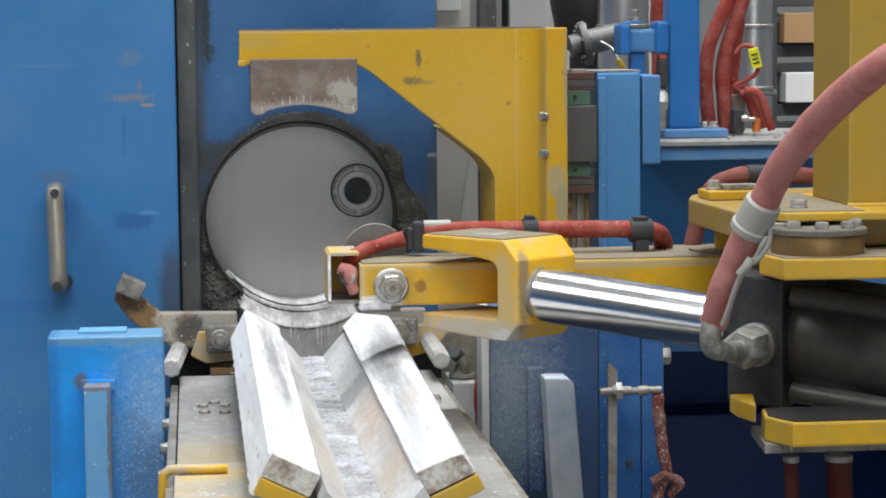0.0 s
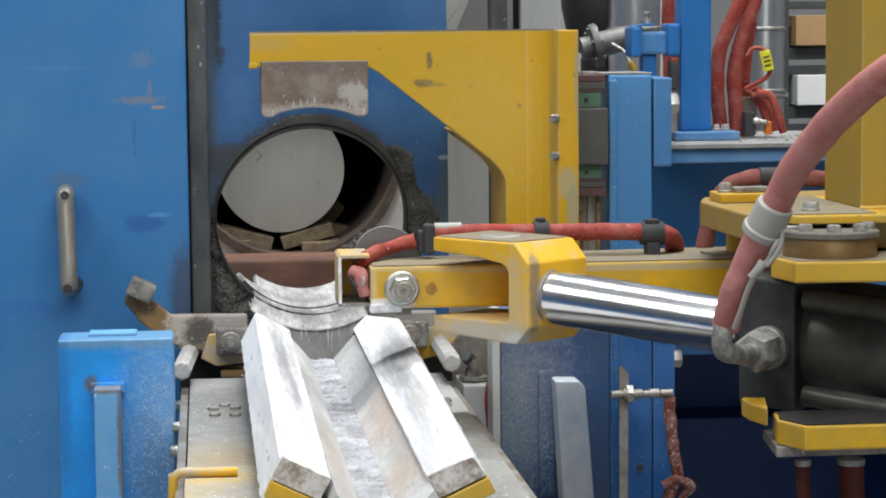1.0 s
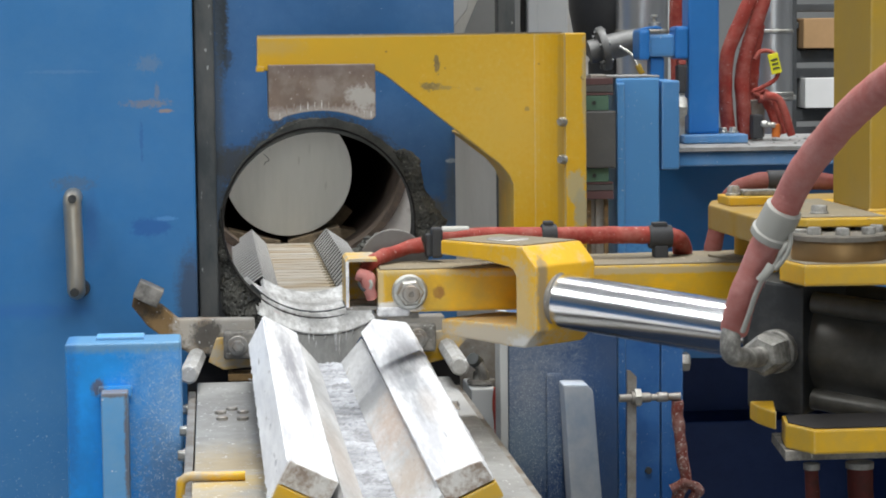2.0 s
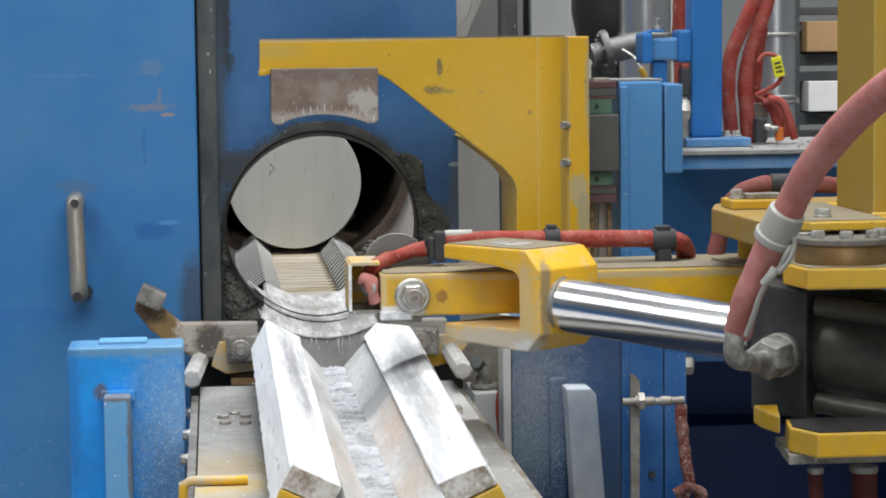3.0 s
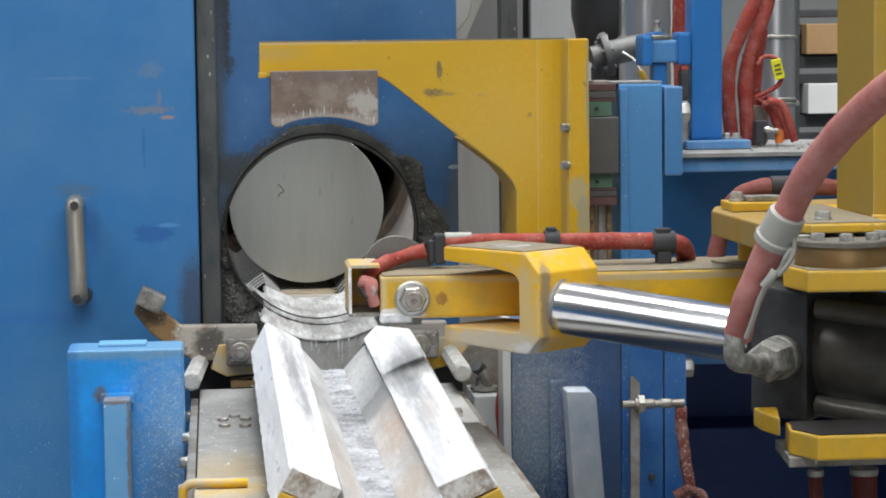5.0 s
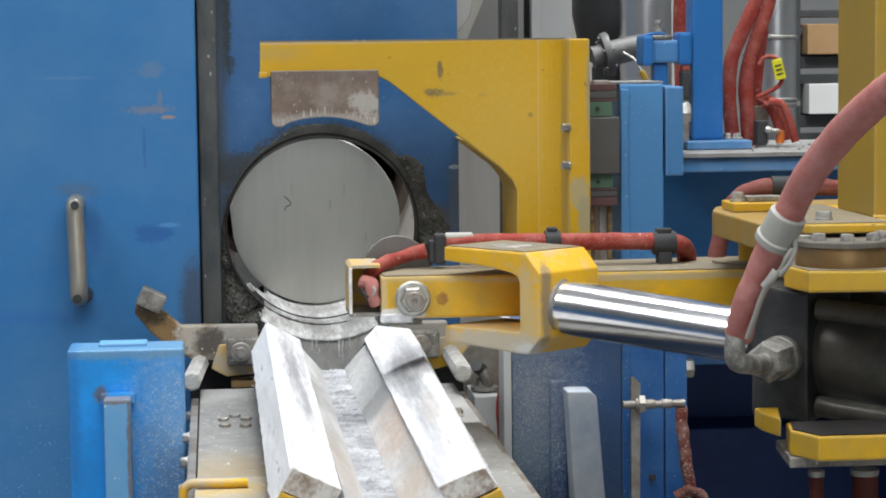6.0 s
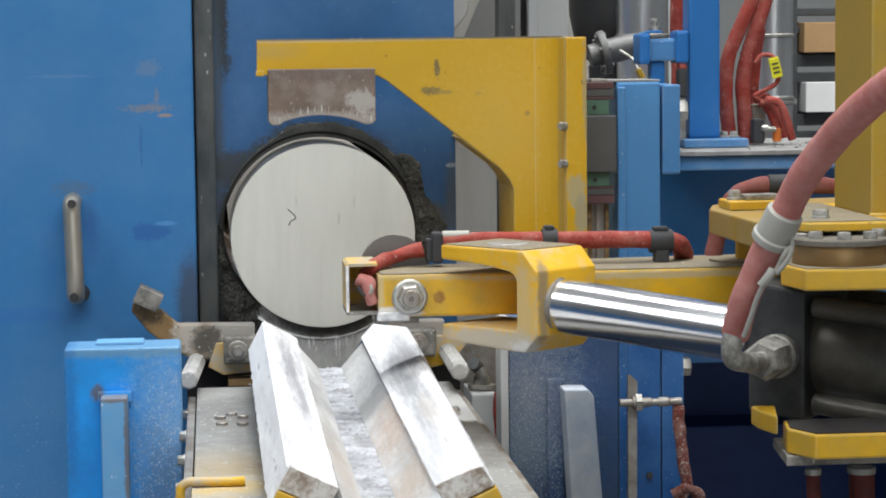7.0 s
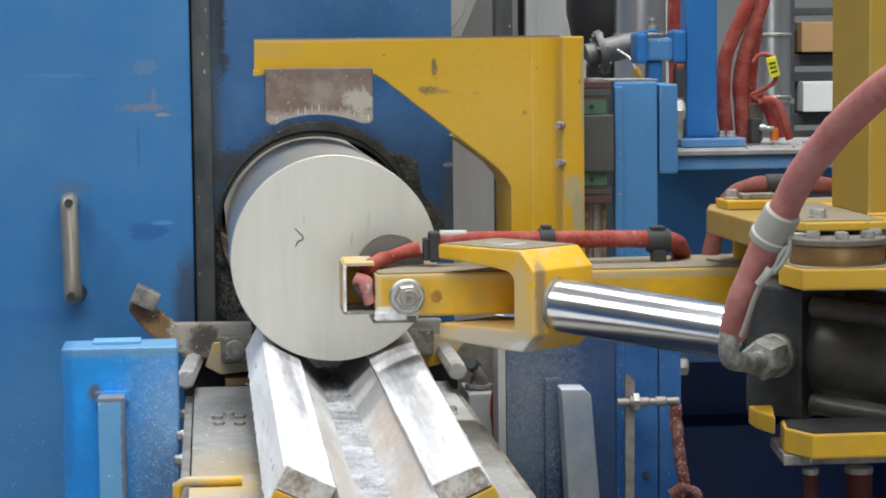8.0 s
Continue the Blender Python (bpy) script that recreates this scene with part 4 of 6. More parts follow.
def trough():
    t = thing("billet_trough", "white coated V-shaped billet trough on a steel table", "trough")
    y0, y1 = -1.545, -0.30
    # near and far section of each bar, and how far each far corner reaches past the cut
    left = ([(0.077, 1.0945), (0.1315, 1.0675), (0.118, 1.043), (0.063, 1.070)], [(0.079, 1.103), (0.133, 1.073), (0.119, 1.048), (0.065, 1.078)], (0.0, 0.0, 0.0, 0.0))
    right = ([(0.235, 1.067), (0.260, 1.0785), (0.2885, 1.0880), (0.303, 1.066), (0.249, 1.041)], [(0.2365, 1.071), (0.263, 1.0845), (0.305, 1.0975), (0.320, 1.073), (0.249, 1.045)], (0.0, 0.075, -0.085, -0.10, -0.02))
    for near, far, skew in (left, right):
        n = 150
        bm = B()
        loops = []
        for k in range(n + 1):
            f = k / n
            y = y0 + (y1 - y0) * f
            loop = []
            for i, ((xa, za), (xb, zb)) in enumerate(zip(near, far)):
                x, z, yy = xa + (xb - xa) * f, za + (zb - za) * f, y + skew[i] * f ** 6
                chip = noise.noise(Vector((3, yy * 60, i))) + 0.6 * noise.noise(Vector((8, yy * 150, i)))
                loop.append((x + 0.0012 * noise.noise(Vector((x * 20, yy * 30, i))) + (0.0026 * chip if x > 0.285 else 0.0005 * chip), yy, z + 0.0006 * noise.noise(Vector((x * 20, yy * 37, 7 + i)))))
            loops.append(loop)
        rings(bm, loops, smooth=False)
        bar = part("slide_bar", bm, WHITE_COAT, t, "slide bar with white streaked coating", bevel=0.0015, segments=1)
        cx, cz = sum(p[0] for p in near) / len(near), sum(p[1] for p in near) / len(near)
        part("end_face", prism(B(), [(cx + (x - cx) * 0.95, cz + (z - cz) * 0.95) for x, z in near], y0 - 0.004, y0 - 0.0005), BAR_END, bar, "bare brownish bar end")
    bm = B()
    loops = []
    for k in range(91):
        y = y0 - 0.002 + (y1 - 0.01 - y0) * k / 90
        drop = 0.0085 * (1 - k / 90)
        w = 0.0016 * noise.noise(Vector((1, y * 24, 3))) + 0.0010 * noise.noise(Vector((4, y * 70, 9)))
        loops.append([(x + w * (1.0 if i in (1, 2) else 0.4), y, z + w * (1.5 if i in (1, 2) else 0.3)) for i, (x, z) in enumerate([(0.0762 - drop * 0.2, 1.1015 - drop), (0.0528, 1.0570 - drop), (0.0570, 1.0548 - drop), (0.0805 - drop * 0.2, 1.0990 - drop)])])
    rings(bm, loops, smooth=False)
    part("outer_skirt", bm, SKIRT, t, "white coated outer skirt")
    # yellow end holders below the bars
    part("end_holder", prism(B(), [(0.064, 1.0685), (0.1175, 1.0423), (0.1075, 1.024), (0.056, 1.050)], y0 - 0.006, y0 + 0.05), YELLOW, t, "yellow end holder", bevel=0.002)
    part("end_holder", prism(B(), [(0.250, 1.0395), (0.3040, 1.0645), (0.3125, 1.047), (0.259, 1.021)], y0 - 0.006, y0 + 0.05), YELLOW, t, "yellow end holder", bevel=0.002)
    yb = -0.29
    wl = [(0.1335, 1.060), (0.166, 1.022), (0.166, 1.009), (0.126, 1.045)]
    wr = [(0.205, 1.022), (0.239, 1.061), (0.249, 1.043), (0.205, 1.009)]
    part("channel_wall", prism(B(), wl, y0 - 0.05, yb), GREY_COAT, t, "thinly coated grey channel wall")
    part("channel_wall", prism(B(), wr, y0 - 0.05, yb), GREY_COAT, t, "thinly coated grey channel wall")
    bm = B()
    xa, za = 0.166, 1.021
    xb, zb = 0.2055, 1.021
    nx, ny = 10, 150
    grid = [[bm.verts.new((xa + (xb - xa) * i / nx, y0 - 0.05 + (yb - y0 + 0.05) * k / ny,
                           za + 0.0035 * noise.noise(Vector((i * 0.9, k * 0.9, 0))) + 0.002 * noise.noise(Vector((i * 2.1, k * 3.3, 5))))) for i in range(nx + 1)] for k in range(ny + 1)]
    for k in range(ny):
        for i in range(nx):
            bm.faces.new((grid[k][i], grid[k][i + 1], grid[k + 1][i + 1], grid[k + 1][i]))
    part("channel_floor", bm, CRUST, t, "channel floor crusted with grey flakes")
    part("channel_base", box(B(), xa - 0.03, xb + 0.03, y0 - 0.05, yb, 1.0, za - 0.014), STEEL, t)
    return t


SADDLE_COAT = material("streaked_white_saddle_coating", (0.86, 0.865, 0.87), 0.65, vary=0.1, scale=12, bump=0.6, grain=120, stain=(0.36, 0.355, 0.35), stain_amount=0.50, stain_scale=42, stain_edge=0.22, stretch=(1.0, 0.16, 1.0), speck=(0.30, 0.28, 0.26), speck_amount=0.20, speck_scale=90, blots=(((0.170, -0.035, 1.062), (0.022, 0.06, 0.02), (0.30, 0.30, 0.30), 0.75, 2.5, 0.5), ((0.232, -0.04, 1.07), (0.020, 0.05, 0.02), (0.30, 0.30, 0.30), 0.7, 2.5, 0.5), ((0.165, 0.16, 1.064), (0.05, 0.05, 0.02), (0.38, 0.37, 0.36), 0.7, 2.8, 0.6), ((0.112, -0.05, 1.085), (0.010, 0.012, 0.012), (0.62, 0.36, 0.36), 0.5, 2.0, 0.5)))


SADDLE_FACE = material("smeared_grey_saddle_steel", (0.36, 0.36, 0.35), 0.6, 0.25, vary=0.2, scale=18, bump=0.3, grain=90, stain=(0.60, 0.60, 0.59), stain_amount=0.44, stain_scale=22, stain_edge=0.3, stretch=(1, 1, 0.5), speck=(0.78, 0.79, 0.80), speck_amount=0.22, speck_scale=110)


def saddle():
    t = thing("outlet_saddle", "white coated curved steel saddle below the round opening", "saddle")
    ri = 0.1585
    flare = 0.0135
    arc_in = arc(SX, SZ, ri + flare, 229, 313, 40)
    pts = arc_in + [(0.246, 1.040), (0.218, 0.994), (0.138, 0.996), (0.110, 1.042)]
    part("block", prism(B(), pts, -0.132, -0.06), SADDLE_FACE, t, "grey saddle block with white drips", bevel=0.001, segments=1)
    # flared liner, its mouth wider than its throat
    bm = B()
    loops = []
    for y, w, dr in ((0.045, 0.0006, 0.006), (0.045, 0.0006, 0.0), (0.02, 0.0014, 0.0), (-0.02, 0.0042, 0.0), (-0.06, 0.0062, 0.0), (-0.10, 0.0090, 0.0), (-0.130, flare - 0.0006, 0.0), (-0.135, flare + 0.0006, 0.0), (-0.1355, flare + 0.0028, 0.0), (-0.1335, flare + 0.0040, 0.0), (-0.06, 0.0115, 0.0), (0.045, 0.009, 0.0)):
        loop = []
        for x, z in arc(SX, SZ, ri + w + dr, 231, 315, 60):
            n = 0.0007 * noise.noise(Vector((x * 90, y * 60, z * 90))) + 0.0004 * noise.noise(Vector((x * 260, y * 120, z * 260)))
            loop.append((x + n, y, z + n))
        loops.append(loop)
    made = [[bm.verts.new(p) for p in loop] for loop in loops]
    for a, b in zip(made, made[1:]):
        for i in range(60):
            bm.faces.new((a[i], a[i + 1], b[i + 1], b[i])).smooth = True
    part("front_liner", bm, SADDLE_COAT, t, "flared liner with streaked white coating")
    # tongue into the opening, its far corners cut back
    bm = B()
    loops = []
    for k in range(33):
        y = 0.051 + (0.36 - 0.051) * k / 32
        a0 = 216.5 + 18 * min(1.0, max(0.0, (y - 0.075) / 0.10)) ** 0.8
        ring_ = []
        for x, z in arc(SX, SZ, ri - 0.0022, a0, 314, 36):
            n = 0.0006 * noise.noise(Vector((x * 120, y * 50, z * 120)))
            ring_.append((x, y, z + n))
        loops.append(ring_ + [(x, y, z) for x, z in arc(SX, SZ, ri + 0.006, 314, a0, 36)])
    rings(bm, loops, smooth=False)
    part("tongue", bm, SADDLE_COAT, t, "white streaked saddle tongue")
    part("groove", prism(B(), arc(SX, SZ, ri - 0.0016, 222, 315, 40) + arc(SX, SZ, ri + 0.008, 315, 222, 40), 0.0455, 0.0505), SLATE, t, "dark joint in the saddle")
    rnd = random.Random(5)
    for a, ln, wd in ((262, 0.018, 0.0020), (264.5, 0.012, 0.0016), (277, 0.030, 0.0024), (279.5, 0.040, 0.0018), (283, 0.016, 0.0016), (271, 0.008, 0.0016), (287, 0.012, 0.0014)):
        a = radians(a)
        x, z = SX + (ri + flare + 0.003) * math.cos(a), SZ + (ri + flare + 0.003) * math.sin(a)
        part("drip", hose_mesh(B(), [(x, -0.1335, z + 0.003), (x + rnd.uniform(-0.001, 0.001), -0.1330, z - ln * 0.5), (x + rnd.uniform(-0.002, 0.001), -0.1322, z - ln)], wd, 8, 4, 0.4, 0.5), SADDLE_COAT, t, "dried white drip")
    part("pedestal", box(B(), 0.10, 0.27, -0.125, -0.03, 0.0, 1.0), STEEL, t)
    return t


def table():
    t = thing("steel_table", "scraped grey steel machine table with bolts", "machine table")
    zt = 0.996
    x0, x1 = -0.031, 0.382
    part("top", box(B(), x0, x1, -1.75, -0.307, zt - 0.03, zt), TABLE, t, bevel=0.002)
    part("side_rail", box(B(), x1 + 0.0005, x1 + 0.012, -1.7, -0.36, zt - 0.07, zt - 0.006), STEEL, t, "grey side rail", bevel=0.003)
    part("pedestal", box(B(), x0 + 0.03, x1 - 0.03, -1.6, -0.45, 0.0, zt - 0.03), BLUE_GREY, t)
    part("side_plate", box(B(), x0 - 0.014, x0 - 0.002, -1.3, -0.36, zt - 0.25, zt - 0.006), STEEL, t, bevel=0.002)
    for k in range(4):
        part("side_bolt", hex_bolt(B(), (x0 - 0.014, -0.44 - 0.20 * k, zt - 0.022), (-1, 0, 0), 0.013, 0.008, 0.009), ZINC, t)
    for px, py in TABLE_BOLTS:
        part("bolt", hex_bolt(B(), (px, py, zt), (0, 0, 1), 0.015, 0.005), STEEL, t)
    for px, py, s in ((x1 - 0.05, -0.55, 1.0), (x1 - 0.035, -0.62, 1.3), (x1 - 0.06, -0.66, 0.8)):
        bm = B()
        bmesh.ops.create_icosphere(bm, subdivisions=2, radius=0.012 * s)
        for v in bm.verts:
            v.co = Vector((v.co.x * 1.3, v.co.y * 1.8, v.co.z * 0.5)) * (1 + 0.5 * noise.noise(v.co * 120))
        o = part("weld_spatter", bm, STEEL, t)
        o.location = (px, py, zt + 0.001)
    zf = zt + 0.001
    part("front_ledge", box(B(), x0 - 0.002, x0 + 0.12, -1.80, -1.12, zf, zf + 0.008), LEDGE, t, "worn yellowish steel ledge", bevel=0.002)
    # bent yellow grab rail at the table's corner
    yy = -1.195
    pts = [(0.033, yy, 1.011), (0.007, yy, 1.011), (-0.032, yy, 1.012), (-0.042, yy, 1.009), (-0.047, yy, 0.999), (-0.049, yy, 0.958)]
    part("grab_rail", hose_mesh(B(), pts, 0.006, 12, 6), YELLOW_WORN, t, "bent yellow grab rail")
    return t


LEDGE = material("yellow_smeared_steel", (0.44, 0.42, 0.39), 0.6, 0.3, vary=0.2, scale=12, bump=0.4, grain=80, stain=(0.55, 0.40, 0.15), stain_amount=0.40, stain_scale=11, stain_edge=0.25, speck=(0.75, 0.74, 0.72), speck_amount=0.35, speck_scale=120)
TABLE_BOLTS = [(0.005, -0.625), (0.022, -0.596), (0.038, -0.625), (0.007, -0.681), (0.037, -0.686)]


def cross_lever():
    t = thing("cross_lever", "brown oxidised steel cross lever with hooked end", "lever")
    y = -0.15
    pts = [(-0.140, 1.105), (-0.136, 1.124), (-0.089, 1.104), (-0.063, 1.081), (0.067, 1.079), (0.067, 1.042), (-0.006, 1.021), (-0.044, 1.022), (-0.081, 1.046), (-0.113, 1.070)]
    part("hooked_bar", prism(B(), pts, y, y + 0.035), BROWN_STEEL, t, bevel=0.003)
    bm = box(B(), -0.022, 0.022, -0.03, 0.02, -0.0155, 0.0155)
    o = part("hook_block", bm, PIVOT, t, "dark worn hook block", bevel=0.003)
    o.matrix_local = pose(-0.111, y + 0.01, 1.127, 0, 26, 0)
    part("bar_right", box(B(), 0.293, 0.390, y, y + 0.035, 1.047, 1.078), BROWN_STEEL, t, bevel=0.003)
    part("foot_plate", prism(B(), [(0.001, 1.049), (0.072, 1.053), (0.070, 1.000), (0.013, 0.995), (-0.013, 1.009)], y - 0.012, y - 0.001), YELLOW_WORN, t, "chipped yellow plate", bevel=0.002)
    part("foot_plate", prism(B(), [(0.336, 1.047), (0.399, 1.055), (0.433, 1.044), (0.399, 1.006), (0.345, 0.993)], y - 0.010, y - 0.001), YELLOW_WORN, t, "chipped yellow plate", bevel=0.002)
    for cx, cz in ((0.039, 1.039), (0.343, 1.044)):
        bm = prism(B(), [(cx - 0.026, cz - 0.024), (cx + 0.03, cz - 0.024), (cx + 0.03, cz + 0.024), (cx - 0.026, cz + 0.024)], y - 0.034, y - 0.012)
        part("pivot_plate", bm, PIVOT, t, "dusty grey pivot plate", bevel=0.007, segments=3)
        part("pivot_bolt", hex_bolt(B(), (cx - 0.002, y - 0.034, cz), (0, -1, 0), 0.018, 0.012, 0.017), STEEL, t)
    for (x, z), (xa, za) in (((-0.043, 1.029), (-0.032, 1.016)), ((0.385, 1.031), (0.394, 1.024))):
        part("stop_peg", rod(B(), (xa, y + 0.01, za), (x, -0.44, z), 0.0155, 8, 0.003), DUSTED, t, "dusty grey chamfered stop peg")
    part("lower_strip", box(B(), 0.020, 0.066, -0.16, -0.113, 0.975, 0.987), BROWN_STEEL, t, "brown strip below the bar", bevel=0.002)
    # Broad black sheet puts the dark gap's shade behind the lever.
    part("support", box(B(), -0.05, 0.42, y + 0.036, y + 0.06, 0.0, 1.012), SOOT, t)
    return t

PIVOT = material("grimy_grey_pivot_steel", (0.15, 0.143, 0.132), 0.65, 0.25, vary=0.25, scale=22, bump=0.3, grain=90, stain=(0.36, 0.34, 0.31), stain_amount=0.42, stain_scale=24, stain_edge=0.2, speck=(0.6, 0.6, 0.58), speck_amount=0.25, speck_scale=150)


def side_cover():
    t = thing("side_cover", "dusty bright blue steel cover with a vertical rib", "machine cover")
    y = -0.62
    x0, x1 = -0.223, -0.052
    zt = 1.106
    part("panel", box(B(), x0, x1, y, y + 0.09, 0.0, zt), BLUE_DUSTY, t, bevel=0.006, segments=3)
    part("top_strip", box(B(), x0 + 0.045, x1 - 0.055, y + 0.03, y + 0.08, zt, zt + 0.004), RIB_BLUE, t, bevel=0.001)
    part("rib", box(B(), -0.169, -0.130, y - 0.05, y, 0.0, 1.038), RIB_BLUE, t, "paint-chipped pale blue rib", bevel=0.003)
    part("rib_collar", box(B(), -0.175, -0.124, y - 0.012, y, 1.025, 1.043), BLUE_DUSTY, t, bevel=0.004)
    return t


def far_cover():
    t = thing("side_cover", "powder-dusted dark blue steel cover with a pale rib", "machine cover")
    y = -0.38
    x0, x1 = 0.470, 0.649
    part("panel", box(B(), x0, x1, y, y + 0.05, 0.0, 1.107), BLUE_GREY, t, bevel=0.003)
    part("edge_strip", box(B(), 0.456, x0 - 0.001, y - 0.004, y + 0.06, 0.0, 1.110), LIGHTGREY, t, "pale grey edge strip", bevel=0.002)
    part("rib", prism(B(), [(0.551, 0.997), (0.590, 0.996), (0.599, 0.986), (0.615, 0.775), (0.564, 0.777)], y - 0.06, y), DUSTY_RIB, t, "pale dusted rib", bevel=0.003)
    part("rib_collar", box(B(), 0.531, 0.558, y - 0.010, y, 0.8, 1.009), BLUE_GREY, t, bevel=0.006)
    return t


DUSTY_RIB = material("powder_covered_rib_paint", (0.62, 0.63, 0.64), 0.7, vary=0.15, scale=7, bump=0.15, grain=70, stain=(0.22, 0.31, 0.45), stain_amount=0.4, stain_scale=6, stain_edge=0.4)


# ---------------------------------------------------------------- yellow arm, clevis and cylinder
U = Vector((0.62, -0.785, 0)).normalized()
N = Vector((U.y, -U.x, 0))  # towards the camera's side of the clevis


BEAM_PAINT = material("rust_spotted_yellow_paint", (0.74, 0.42, 0.012), 0.45, wear=(0.50, 0.44, 0.30), vary=0.1, scale=8, bump=0.1, grain=60, stain=(0.50, 0.34, 0.06), stain_amount=0.42, stain_scale=12, stain_edge=0.25,
                      blots=(((0.316, -0.800, 1.191), (0.008, 0.05, 0.008), (0.24, 0.10, 0.03), 0.85, 2.0, 0.2), ((0.275, -0.800, 1.192), (0.036, 0.05, 0.032), (0.45, 0.27, 0.03), 0.6, 1.5, 0.3), ((0.233, -0.800, 1.193), (0.006, 0.05, 0.045), (0.50, 0.44, 0.30), 0.6, 1.5, 0.3),
                             ((0.301, -0.800, 1.220), (0.08, 0.05, 0.004), (0.50, 0.44, 0.30), 0.4, 2.5, 0.3), ((0.256, -0.800, 1.168), (0.035, 0.05, 0.010), (0.70, 0.70, 0.70), 0.85, 2.0, 0.2), ((0.642, -0.800, 1.216), (0.3, 0.05, 0.005), (0.46, 0.40, 0.28), 0.7, 2.5, 0.3)))


def swing_arm():
    t = thing("swing_arm", "yellow painted steel swing arm with a large nut", "swing arm")
    y = -0.80
    zt, zb = 1.223, 1.164
    xa = 0.230
    plan = [(xa, y), (0.86, y), (0.86, y + 0.20), (0.52, y + 0.165), (xa, y + 0.115)]
    part("beam", slab(B(), plan, zb - 0.001, zt), BEAM_PAINT, t, bevel=0.004)
    part("beam_dust", slab(B(), [(xa + 0.004, y + 0.004), (0.856, y + 0.004), (0.856, y + 0.195), (0.52, y + 0.160), (xa + 0.004, y + 0.110)], zt + 0.0005, zt + 0.0020), YELLOW_DUST, t, "layer of pale dust")
    nx, nz = 0.275, 1.192
    bm = B()
    turned(bm, (nx, y, nz), (nx, y - 0.1, nz), [(0, 0.0255), (0.003, 0.0255), (0.006, 0.0225)], 40)
    part("washer", bm, ZINC, t)
    bm = B()
    hex_bolt(bm, (nx, y - 0.005, nz), (0, -1, 0), 0.034, 0.017)
    nut = part("nut", bm, ZINC, t, "zinc plated hexagon nut")
    part("stud", turned(B(), (nx, y - 0.02, nz), (nx, y - 0.1, nz), [(0, 0.0125), (0.010, 0.0125), (0.012, 0.011), (0.0121, 0.004), (0.009, 0.003)], 24), STEEL, nut)
    # open head box at the arm's end
    x0, x1 = 0.186, xa
    z1, z0 = 1.240, 1.172
    bm = B()
    prism(bm, [(x0, z0), (x0, z1 - 0.004), (x0 + 0.004, z1), (x1, z1), (x1, z1 - 0.004), (x0 + 0.006, z1 - 0.004), (x0 + 0.004, z1 - 0.006), (x0 + 0.004, z0)], y + 0.005, y + 0.11)
    part("head_box", bm, YELLOW_WORN, t)
    part("head_edge", prism(B(), [(x0 - 0.001, z0), (x0 - 0.001, z1 - 0.004), (x0 + 0.003, z1 - 0.003), (x0 + 0.003, z0)], y - 0.001, y + 0.005), WHITE_COAT, t, "white crusted edge")
    part("head_back", box(B(), x0 + 0.004, x1, y + 0.105, y + 0.11, z0, z1 - 0.004), YELLOW_WORN, t)
    part("head_floor", box(B(), x0, x1, y + 0.005, y + 0.11, z0 - 0.005, z0), PIVOT, t)
    part("crust", box(B(), xa - 0.001, xa + 0.045, y - 0.003, y + 0.02, zb - 0.006, zb + 0.007), WHITE_COAT, t, "white coating crust", bevel=0.003)
    part("under_plate", box(B(), xa - 0.002, xa + 0.06, y + 0.02, y + 0.1, zb - 0.012, zb - 0.004), PIVOT, t)
    px, pz = 0.290, 1.222
    bm = turned(B(), (px - 0.028, y + 0.125, pz), (px - 0.028, y + 0.115, pz + 0.001), [(0, 0.048), (0.001, 0.0495), (0.007, 0.0495), (0.008, 0.048)], 56)
    part("disc", bm, DISC, t, "round steel disc")
    return t


DISC = material("dull_grey_disc_steel", (0.17, 0.16, 0.15), 0.45, 0.6, vary=0.15, scale=14, bump=0.1, grain=90)


def clevis():
    t = thing("rod_clevis", "yellow painted forged clevis with worn edges", "clevis")
    p0 = Vector((0.320, -0.8, 0))
    zz = {k: v for k, v in (("t", 1.265), ("t2", 1.245), ("b2", 1.153), ("b", 1.127))}
    prof = [(0, zz["t"]), (0.160, zz["t"]), (0.186, zz["t"] - 0.027), (0.186, zz["b"] + 0.022), (0.163, zz["b"] - 0.002), (0.135, zz["b"] - 0.002), (0, zz["b"] + 0.004), (0, zz["b2"]),
            (0.146, zz["b2"] + 0.002), (0.148, zz["b2"] + 0.010), (0.148, zz["t2"] - 0.022), (0.143, zz["t2"] - 0.014), (0.135, zz["t2"] - 0.010), (0.09, zz["t2"] - 0.004), (0, zz["t2"])]
    bm = B()
    w = 0.12
    a = [bm.verts.new(p0 + U * s + Vector((0, 0, z))) for s, z in prof]
    b = [bm.verts.new(p0 + U * s - N * w + Vector((0, 0, z))) for s, z in prof]
    bm.faces.new(a)
    bm.faces.new(b[::-1])
    for i in range(len(prof)):
        bm.faces.new((a[i], b[i], b[(i + 1) % len(prof)], a[(i + 1) % len(prof)]))
    part("fork", bm, YELLOW_EDGE, t, bevel=0.003)
    c = p0 + U * 0.075 - N * w * 0.5
    part("pin_head", turned(B(), (c.x, c.y, zz["t"]), (c.x, c.y, zz["t"] + 0.1), [(0, 0.030), (0.002, 0.030), (0.003, 0.028)], 40), STEEL, t, "flush steel pin head")
    part("dust", slab(B(), [tuple((p0 + U * s - N * d).xy) for s, d in ((0.004, 0.004), (0.155, 0.004), (0.155, w - 0.004), (0.004, w - 0.004))], zz["t"] + 0.0003, zz["t"] + 0.0015), YELLOW_DUST, t, "pale dust on the clevis")
    return t


